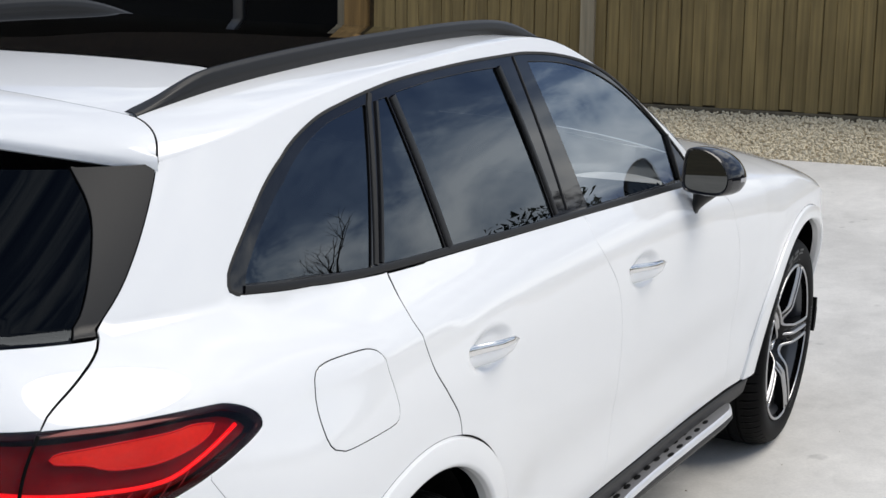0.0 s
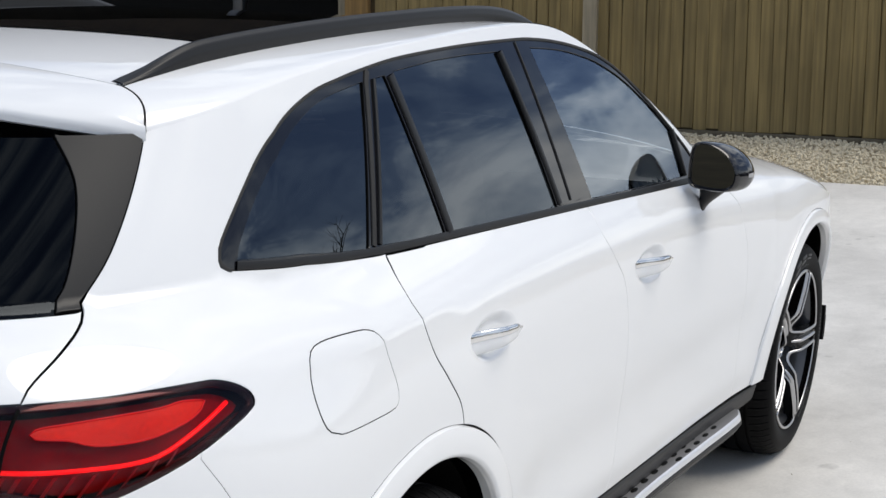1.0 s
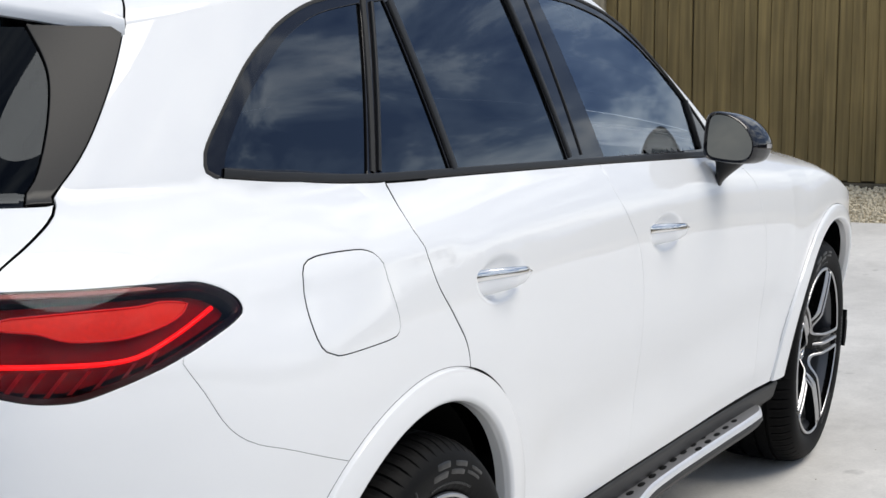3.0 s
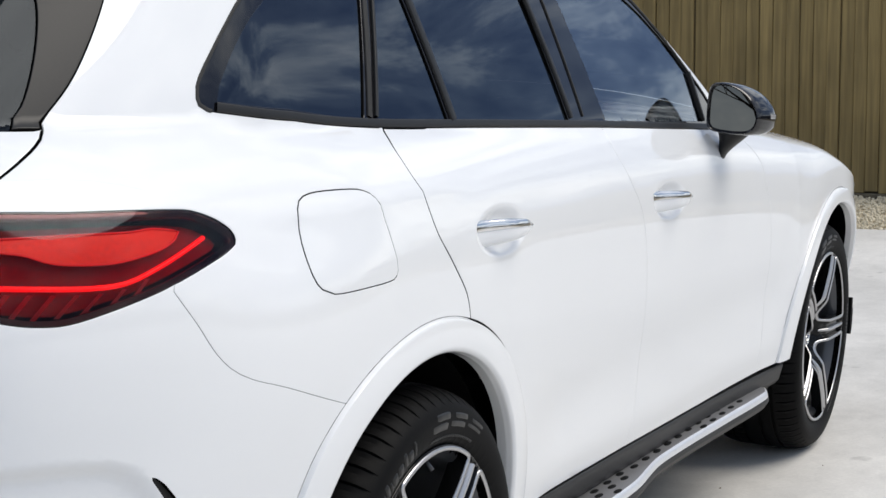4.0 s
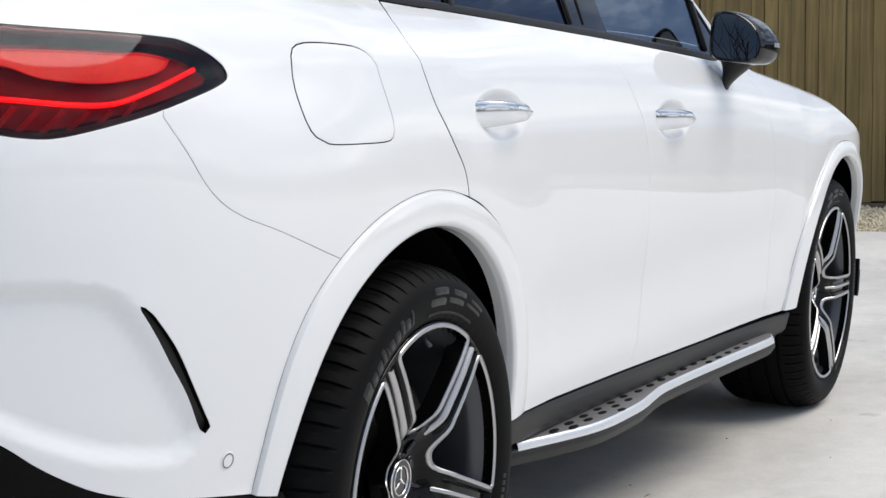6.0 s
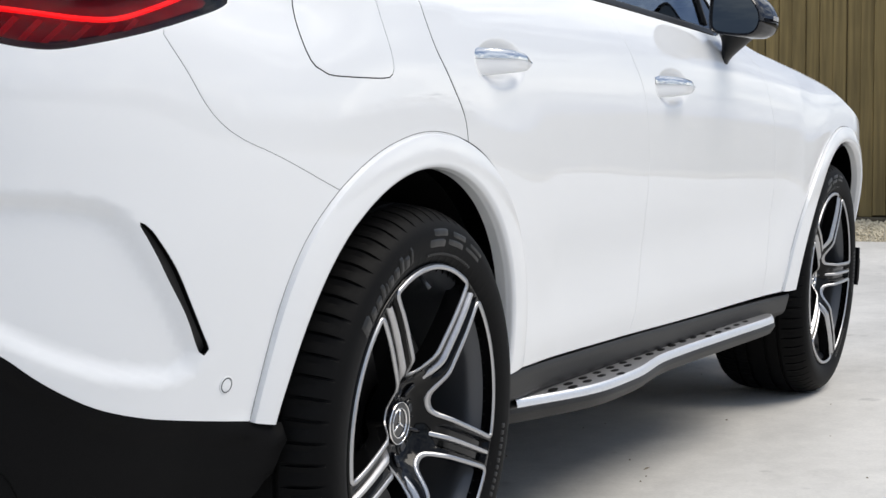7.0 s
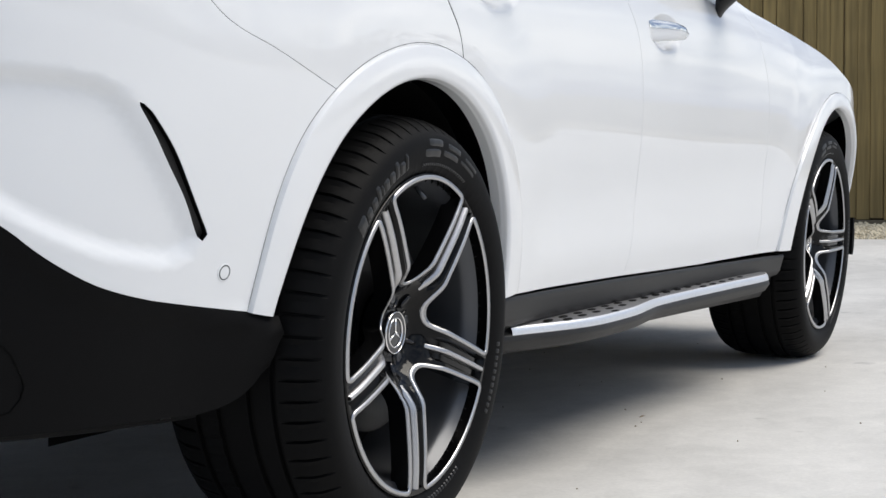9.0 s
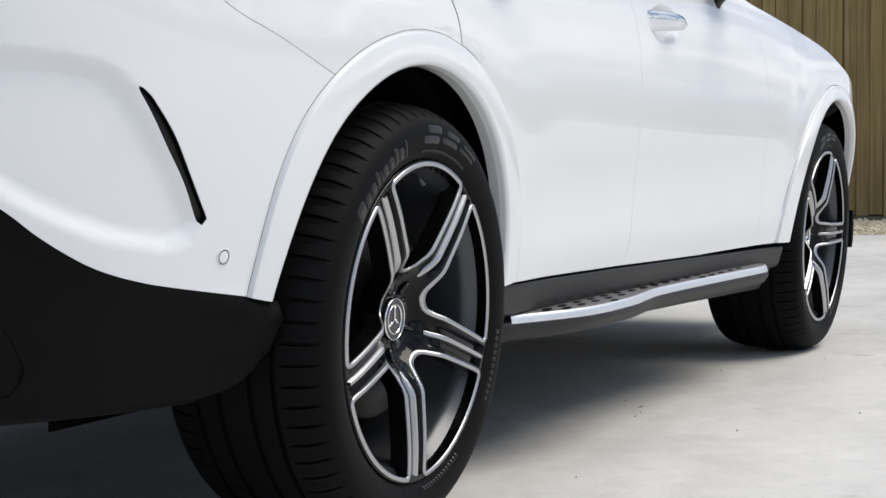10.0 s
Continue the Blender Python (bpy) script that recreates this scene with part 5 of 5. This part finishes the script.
def make_wheel(name):
    rim = part(name, rim_face(), RIM_BLACK, car, "alloy wheel with black and machined five spokes")
    sharp(rim, 30)
    tyre = part("tyre", tyre_mesh(), RUBBER, rim, "black rubber tyre")
    sharp(tyre, 32)
    part("barrel", lathe([(0.2665, 0.0), (0.263, 0.012), (0.247, 0.022), (0.240, 0.045), (0.234, 0.10), (0.230, 0.22), (0.245, 0.25)], 96), RIM_GREY, rim, "grey inner rim barrel")
    part("rim_lip", lathe([(0.2655, 0.004), (0.2695, 0.001), (0.2695, -0.002), (0.2665, -0.004), (0.2640, -0.003)], 128), RIM_BLACK, rim)
    for a in SPOKES:
        line = window_line(a + 36, 0.0005)
        part("machined_edge", ribbon(line, offset_line(line, 0.0072), 0.0024), ALLOY, rim, "machined bare alloy edge")
        ca, sa = math.cos(radians(a)), math.sin(radians(a))
        def rib(u, v):
            r = 0.086 + 0.172 * u
            w = (v - 0.5) * (0.0100 - 0.0015 * u)
            d = 0.0 if 0.0 < v < 1.0 else 0.013
            an = radians(a)
            ca, sa = math.cos(an), math.sin(an)
            return face_point((r * ca - w * sa, r * sa + w * ca), 0.0016 - d - 0.002 * (1 - smooth(u / 0.08)))
        bm = sheet(rib, 28, 6)
        part("machined_rib", bm, ALLOY, rim, "machined bare alloy rib")
        # valley beside the rib, wheel bolts between the spokes
        b = radians(a + 36)
        bolt = lathe([(0.0145, 0.012), (0.0145, 0.004), (0.012, 0.003), (0.0115, 0.010), (0.0085, 0.010), (0.0085, 0.002), (0.0075, 0.001), (0.0005, 0.001)], 18)
        for v in bolt.verts:
            v.co += Vector((0.056 * math.cos(b), dish(0.056) + 0.001, 0.056 * math.sin(b)))
        sharp(part("wheel_bolt", bolt, RIM_GREY, rim, "dark wheel bolt"), 30)
        seat_ring = lathe([(0.0185, 0.004), (0.0178, -0.0015), (0.0160, -0.0015), (0.0150, 0.004)], 24)
        for v in seat_ring.verts:
            v.co += Vector((0.056 * math.cos(b), dish(0.056) + 0.003, 0.056 * math.sin(b)))
        part("bolt_seat", seat_ring, GLOSS_BLACK, rim)
        # slot pressed into the root of the spoke
        slot = tube([(r * math.cos(radians(a)), dish(r) + 0.0035 - 0.002 * k, r * math.sin(radians(a))) for k, r in ((0, 0.050), (1, 0.058), (1, 0.066), (0, 0.074))], 0.0042, 10)
        part("spoke_slot", slot, GLOSS_BLACK, rim)
    cap = lathe([(0.036, dish(0.03) + 0.006), (0.036, dish(0.03) - 0.004), (0.0345, dish(0.03) - 0.0065), (0.024, dish(0.03) - 0.0065), (0.0235, dish(0.03) - 0.005)], 48)
    cap_ob = part("hub_cap", cap, GLOSS_BLACK, rim, "round black hub cap with chrome rings")
    sharp(cap_ob, 30)
    part("cap_face", lathe([(0.0236, dish(0.03) - 0.0052), (0.0003, dish(0.03) - 0.0056)], 40), GLOSS_BLACK, rim)
    part("cap_ring", lathe([(0.0345, dish(0.03) - 0.0066), (0.0338, dish(0.03) - 0.0070), (0.0255, dish(0.03) - 0.0070), (0.0248, dish(0.03) - 0.0066)], 48), material("cap_enamel", (0.03, 0.03, 0.032), 0.3), rim)
    deep = dish(0.03)
    for r in (0.0348, 0.0246):
        part("cap_ring", lathe([(r + 0.0012, deep - 0.0058), (r + 0.0006, deep - 0.0078), (r - 0.0006, deep - 0.0078), (r - 0.0012, deep - 0.0058)], 48), CHROME, rim, "thin chrome ring")
    for k in range(3):
        b = radians(90 + 120 * k)
        arm = tube([(0.0005 * math.cos(b), deep - 0.0062, 0.0005 * math.sin(b)), (0.023 * math.cos(b), deep - 0.0056, 0.023 * math.sin(b))], 0.0018, 8)
        part("cap_emblem", arm, CHROME, rim)
    disc = lathe([(0.07, 0.11), (0.07, 0.082), (0.165, 0.082), (0.170, 0.085), (0.170, 0.105), (0.165, 0.108)], 64)
    part("brake_disc", disc, material("brake_iron", (0.05, 0.05, 0.05), 0.45, metal=0.8), rim, "dark brake disc")
    # black disc added behind the spokes as the shade in the openings
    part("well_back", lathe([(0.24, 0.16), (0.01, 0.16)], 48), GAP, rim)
    bm = bmesh.new()
    box(bm, (-0.205, 0.06, -0.09), (-0.10, 0.14, 0.09), 0.02, 2)
    part("brake_caliper", bm, RIM_BLACK, rim)
    # valve
    vb = tube([(0.018, 0.028, 0.247), (0.016, 0.020, 0.236), (0.014, 0.008, 0.226)], 0.0042, 10)
    part("valve", vb, RIM_GREY, rim)
    # the rim fills the tyre's bead
    for ob in (rim, *rim.children):
        if ob.name.split(".")[0] != "tyre":
            for v in ob.data.vertices:
                v.co.x *= 1.014
                v.co.z *= 1.014
    # unreadable raised marks on the side wall, drawn as plain bars
    start = 143
    for i, w in enumerate((6.0, 4.2, 4.2, 2.9, 1.9, 4.2, 4.2, 2.9, 4.2, 1.9)):
        part("tyre_mark", wall_bar(0.291, 0.321 if i in (0, 3, 7, 9) else 0.313, start - w + 0.9, start, 0.0022), RUBBER_LETTER, rim)
        start -= w
    for i in range(22):
        a = 96 - i * 1.55
        part("tyre_mark", wall_bar(0.286, 0.2905, a - 1.0, a), RUBBER_LETTER, rim)
    for i in range(3):
        a = 95 - i * 13
        part("tyre_mark", wall_bar(0.300 + 0.004 * i, 0.314, a - 11, a, 0.0009), RUBBER_LETTER, rim)
        part("tyre_mark", wall_bar(0.318, 0.331 - 0.003 * i, a - 12, a - 3, 0.0009), RUBBER_LETTER, rim)
    for i in range(11):
        a = -8 - i * 2.4
        part("tyre_mark", wall_bar(0.298, 0.308, a - 1.5, a), RUBBER_LETTER, rim)
    for i in range(14):
        a = -60 - i * 2.0
        part("tyre_mark", wall_bar(0.284, 0.291, a - 1.2, a), RUBBER_LETTER, rim)
    return rim


rear_wheel = make_wheel("wheel")
rear_wheel.location = (0, -0.905, TYRE_R)


def wheel_copy(x, y, turn, spin):
    made = {}
    for o in (rear_wheel, *rear_wheel.children_recursive):
        made[o] = o.copy()
        scene.collection.objects.link(made[o])
        made[o].parent = made.get(o.parent, o.parent)
    w = made[rear_wheel]
    w.location = (x, y, TYRE_R)
    w.rotation_euler = (0, radians(spin), radians(turn))
    return w


wheel_copy(WHEELBASE, -0.905, 0, -20)
wheel_copy(0, 0.905, 180, 20)
wheel_copy(WHEELBASE, 0.905, 180, 40)

# bring the whole car to its true spread
for ob in car.children_recursive:
    if ob.parent is car and ob.name.split(".")[0] == "wheel":
        p = settle(Vector((ob.location.x, ob.location.y, 0.0)))
        lean = math.atan(LEAN) * (1 if p.y < 0 else -1)
        tilt = Matrix.Rotation(lean, 4, "X")
        c = Matrix.Translation((0, ob.location.y, TYRE_R)) @ Matrix.Translation((ob.location.x, 0, 0))
        here = c @ Euler(ob.rotation_euler).to_matrix().to_4x4()
        foot = Vector((0, -0.87 if p.y < 0 else 0.87, 0))
        m = Matrix.Translation(foot) @ tilt @ Matrix.Translation(-foot) @ here
        ob.location, ob.rotation_euler = m.translation, m.to_euler()
    elif ob.name.split(".")[0] == "stud":
        ob.location = settle(ob.location)
        ob.rotation_euler = (math.atan(LEAN) * (1 if ob.location.y < 0 else -1), 0, 0)
done = set()
for ob in car.children_recursive:
    top_ = ob
    while top_.parent is not car:
        top_ = top_.parent
    if top_.name.split(".")[0] == "wheel" or ob.name.split(".")[0] == "stud" or ob.data.name in done:
        continue
    done.add(ob.data.name)
    for v in ob.data.vertices:
        v.co = settle(v.co)

# ---- ground, slab, gravel, fence ----
F_A, F_D = Vector((11.10, 0.307, 0.065)), Vector((-0.09, 0.996, 0))
F_N = Vector((0.996, 0.09, 0))


def along(s, back_=0.0, z=0.0):
    """A point by the fence: s metres along its foot, back_ behind it."""
    return F_A + F_D * s + F_N * back_ + Vector((0, 0, z))


EARTH = material("earth", (0.10, 0.085, 0.05), 0.95, grain=0.3, scale=3, bump=0.5, tone=0.3, tonescale=0.2)
bm = bmesh.new()
bm.faces.new([bm.verts.new(p) for p in ((-900, -900, -0.12), (900, -900, -0.12), (900, 900, -0.12), (-900, 900, -0.12))])
tagged(part("ground", bm, EARTH), "dull grassy earth reaching to the horizon", "ground", kind="structure")

bm = bmesh.new()
rows_ = []
for x in (-16.0, 2.6, 3.2, None):
    ends = []
    for s_ in (-25, 25):
        p = along(s_, -2.37) if x is None else Vector((x, F_A.y + 0.996 * s_, 0.0))
        p.z = 0.0 if x is not None and x < 3.0 else (0.003 if x is not None else 0.064)
        ends.append(p)
    rows_.append([bm.verts.new(p) for p in ends])
for q0, q1 in zip(rows_, rows_[1:]):
    bm.faces.new((q0[0], q1[0], q1[1], q0[1]))
edge_low = [bm.verts.new(v.co + Vector((0.001, 0, -0.2))) for v in rows_[-1]]
bm.faces.new((rows_[-1][0], edge_low[0], edge_low[1], rows_[-1][1]))
bmesh.ops.recalc_face_normals(bm, faces=bm.faces)
tagged(part("pavement", bm, CONCRETE, flat=True), "pale stained concrete slab", "pavement", kind="structure")

bm = bmesh.new()
bm.faces.new([bm.verts.new(p) for p in (along(-25, -2.4, -0.03), along(-25, 0.4, -0.03), along(25, 0.4, -0.03), along(25, -2.4, -0.03))])
tagged(part("gravel_bed", bm, GRAVEL_BED), "bed of pale gravel along the fence", "gravel", kind="structure")


def gravel():
    rnd = random.Random(4)
    base = bmesh.new()
    bmesh.ops.create_icosphere(base, subdivisions=1, radius=1)
    ico = [v.co.copy() for v in base.verts]
    tri = [[v.index for v in f.verts] for f in base.faces]
    base.free()
    vs, fs = [], []
    for _ in range(34000):
        s, w = rnd.uniform(-4.5, 5.5), rnd.uniform(-2.36, -0.02)
        r = rnd.uniform(0.007, 0.018)
        p = along(s, w, -0.028 + rnd.uniform(0.0, 0.030))
        m = Euler((rnd.uniform(0, 6), rnd.uniform(0, 6), rnd.uniform(0, 6))).to_matrix() @ Matrix.Diagonal((r * rnd.uniform(0.7, 1.3), r, r * rnd.uniform(0.45, 0.8)))
        k = len(vs)
        vs += [tuple(p + m @ (v * rnd.uniform(0.82, 1.12))) for v in ico]
        fs += [(a + k, b + k, c + k) for a, b, c in tri]
    me = bpy.data.meshes.new("gravel")
    me.from_pydata(vs, [], fs)
    me.materials.append(STONE)
    return tagged(new("gravel", me), "loose pale limestone gravel", "gravel", kind="stuff")


gravel()

def debris():
    """Leaf crumbs, grit and bits of twig on the slab."""
    r = random.Random(21)
    vs, fs = [], []
    for i in range(130):
        x, y = r.uniform(0.2, 8.2), r.uniform(-3.2, 0.3)
        long_, wide, turn = (r.uniform(0.008, 0.022), 0.002, r.uniform(0, 6.3)) if i % 7 == 0 else (r.uniform(0.0015, 0.004), r.uniform(0.0015, 0.003), r.uniform(0, 6.3))
        z = 0.001 if x < 3.0 else 0.003 + 0.061 * (x - 3.2) / 5.5
        c, s_ = math.cos(turn), math.sin(turn)
        k = len(vs)
        for u, w, h in ((-1, -1, 0), (1, -0.7, 0), (0.8, 1, 0), (-0.9, 0.8, 0), (0.1, 0.0, 1)):
            vs.append((x + u * long_ * c - w * wide * s_, y + u * long_ * s_ + w * wide * c, z + h * r.uniform(0.002, 0.004)))
        fs += [(k, k + 1, k + 4), (k + 1, k + 2, k + 4), (k + 2, k + 3, k + 4), (k + 3, k, k + 4)]
    me = bpy.data.meshes.new("debris")
    me.from_pydata(vs, [], fs)
    me.materials.append(material("dry_leaf", (0.20, 0.16, 0.10), 0.9, grain=0.3))
    tagged(new("debris", me), "dry leaf crumbs and grit on the concrete", "debris", kind="stuff")


debris()

fence = tagged(empty("fence", along(0)), "tall brown wooden close-board fence", "fence", kind="structure")
FENCE_TURN = math.atan2(F_D.y, F_D.x)
rnd = random.Random(11)


def board_mesh(wide, high, thick, seed):
    r = random.Random(seed)
    bm = bmesh.new()
    n = 7
    vs = []
    for i in range(n + 1):
        z = high * i / n
        o = r.uniform(-0.002, 0.002)
        vs.append([bm.verts.new((x + o, y, z)) for x, y in ((-wide / 2, -thick * 0.35), (-wide / 2 + 0.006, -thick), (wide / 2 - 0.006, -thick * 0.75), (wide / 2, -thick * 0.1), (wide / 2, 0), (-wide / 2, 0))])
    for a, b in zip(vs, vs[1:]):
        for k in range(6):
            bm.faces.new((a[k], a[(k + 1) % 6], b[(k + 1) % 6], b[k]))
    bm.faces.new(vs[0][::-1])
    bm.faces.new(vs[-1])
    bmesh.ops.recalc_face_normals(bm, faces=bm.faces)
    return bm


shapes = []
for k in range(6):
    o = part("board", board_mesh(0.103 + 0.003 * (k % 3), 2.45, 0.020, k), WOOD, fence, flat=True)
    shapes.append(o)
count = 0
s = -1.6
while s < 4.45:
    k = rnd.randrange(6)
    if count < 6:
        ob = shapes[count]
    else:
        ob = new("board", shapes[k].data)
        ob.parent = fence
    pos = F_D * s + F_N * rnd.uniform(-0.004, 0.010) + Vector((0, 0, 0.03 + rnd.uniform(-0.008, 0.01)))
    ob.location = pos
    ob.rotation_euler = (radians(rnd.uniform(-0.25, 0.25)), radians(rnd.uniform(-0.25, 0.25)), FENCE_TURN + math.pi + radians(rnd.uniform(1.0, 3.0)))
    s += 0.1045
    count += 1
# sheet added behind the boards, its dark brown is the shade in their gaps
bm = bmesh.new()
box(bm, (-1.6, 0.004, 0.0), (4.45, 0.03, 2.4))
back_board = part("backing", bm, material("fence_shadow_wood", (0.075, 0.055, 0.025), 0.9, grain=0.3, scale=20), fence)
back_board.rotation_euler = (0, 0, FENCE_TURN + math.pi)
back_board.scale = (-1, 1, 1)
bm = bmesh.new()
box(bm, (-1.6, -0.045, -0.03), (4.45, -0.001, 0.022), 0.006)
kick = part("gravel_board", bm, wood_material("dark_gravel_board", (0.12, 0.10, 0.065)), fence)
kick.rotation_euler = (0, 0, FENCE_TURN + math.pi)
kick.scale = (-1, 1, 1)
bm = bmesh.new()
box(bm, (-0.06, -0.075, -0.03), (0.06, -0.005, 2.5), 0.006)
post = part("post", bm, WOOD_PALE, fence, "pale grey wooden fence post")
post.location = F_D * 2.47
post.rotation_euler = (0, 0, FENCE_TURN + math.pi)

# open-fronted shed at the end of the fence, its shade put in near-black colours
SHED_SHADE = material("shed_inside", (0.012, 0.011, 0.010), 0.9)
# brown taken almost to black, for the shaded interior above the opening
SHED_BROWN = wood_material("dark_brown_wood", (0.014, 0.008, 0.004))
shed = tagged(empty("shed", along(4.46)), "open-fronted timber shed in deep shade behind the car", "shed")
rot = Matrix.Rotation(FENCE_TURN, 4, "Z")
# unseen upper part runs to 7.5 m so the glass roof mirrors dark
for name, lo, hi, mat, tag in (("back_wall", (0.0, -4.1, 0.0), (11.0, -4.0, 7.5), SHED_SHADE, ""), ("side_wall", (0.0, -4.0, 0.0), (0.1, -0.05, 7.5), SHED_SHADE, ""),
                               ("end_wall", (10.9, -4.0, 0.0), (11.0, -0.05, 7.5), SHED_SHADE, ""), ("shed_roof", (-0.1, -4.2, 7.5), (11.1, 0.25, 7.65), SHED_SHADE, ""),
                               ("upper_wall", (0.0, -0.12, 2.9), (11.0, -0.02, 7.5), SHED_BROWN, "brown timber cladding, darkened for the shed's shaded inside"),
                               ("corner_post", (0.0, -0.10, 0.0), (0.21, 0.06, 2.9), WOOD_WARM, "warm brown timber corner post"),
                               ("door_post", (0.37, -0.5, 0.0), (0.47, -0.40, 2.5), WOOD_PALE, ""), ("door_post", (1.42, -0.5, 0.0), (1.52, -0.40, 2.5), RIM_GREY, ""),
                               ("shed_floor", (0.1, -4.0, -0.02), (10.9, 0.0, 0.02), SHED_SHADE, "")):
    bm = bmesh.new()
    box(bm, lo, hi, 0.008, 1)
    for v in bm.verts:
        v.co = rot @ v.co
    part(name, bm, mat, shed, tag)

# bare trees and a hedge across the yard, seen mirrored in the glass and lamps
BARK = material("bark", (0.05, 0.04, 0.03), 0.95, grain=0.3, scale=30)


def bare_tree(seed, high):
    r = random.Random(seed)
    vs, fs = [], []

    def limb(p, d, length, rad, level):
        k, seg = len(vs), 4
        pts = [p]
        for i in range(seg):
            d = (d + Vector((r.uniform(-0.16, 0.16), r.uniform(-0.16, 0.16), r.uniform(-0.05, 0.14)))).normalized()
            pts.append(pts[-1] + d * length / seg)
        for i, q in enumerate(pts):
            w = rad * (1 - 0.6 * i / seg)
            side_ = d.cross(Vector((0.3, 0.9, 0.1))).normalized()
            up_ = side_.cross(d)
            for j in range(4):
                a = math.pi / 2 * j
                vs.append(tuple(q + (side_ * math.cos(a) + up_ * math.sin(a)) * w))
        for i in range(seg):
            for j in range(4):
                fs.append((k + i * 4 + j, k + i * 4 + (j + 1) % 4, k + i * 4 + 4 + (j + 1) % 4, k + i * 4 + 4 + j))
        if level < 4:
            for i in range(3 if level else 6):
                at = pts[r.randint(1 if level else 2, seg)]
                nd = (d + Vector((r.uniform(-1, 1), r.uniform(-1, 1), r.uniform(-0.1, 0.6)))).normalized()
                limb(at, nd, length * r.uniform(0.5, 0.72), rad * 0.5, level + 1)

    limb(Vector((0, 0, 0)), Vector((0, 0, 1)), high * 0.5, high * 0.018, 0)
    me = bpy.data.meshes.new("trunk_and_limbs")
    me.from_pydata(vs, [], fs)
    me.materials.append(BARK)
    tree = tagged(empty("tree"), "bare leafless winter tree beyond the yard", "tree", group="bare trees")
    ob = new("limbs", me)
    ob.parent = tree
    return tree


for k, (x, y, h) in enumerate(((14, -21, 7), (20, -16, 8), (9, -26, 7.5), (27, -24, 9), (2, -30, 8), (-8, -27, 7), (-18, -22, 8), (-22, -4.2, 7))):
    t_ = bare_tree(k + 3, h * (0.5 if y < -10 else 0.8))
    t_.location = (x, y, -0.12)


def hedge():
    r = random.Random(8)
    vs, fs = [], []
    for i in range(24000):
        a = r.uniform(math.radians(212), math.radians(335))
        d = r.uniform(33, 36)
        p = Vector((d * math.cos(a), d * math.sin(a), r.uniform(-0.1, 1.3) + (0.3 + 1.0 * math.sin(a * 9) ** 2 + 0.4 * math.sin(a * 23)) * r.random() ** 2))
        k = len(vs)
        for j in range(3):
            vs.append(tuple(p + Vector((r.uniform(-0.2, 0.2), r.uniform(-0.2, 0.2), r.uniform(-0.16, 0.2)))))
        fs.append((k, k + 1, k + 2))
    me = bpy.data.meshes.new("hedge")
    me.from_pydata(vs, [], fs)
    me.materials.append(material("hedge_leaves", (0.03, 0.035, 0.015), 0.9))
    tagged(new("hedge", me), "dark hedge bordering the yard", "hedge", kind="stuff")


hedge()
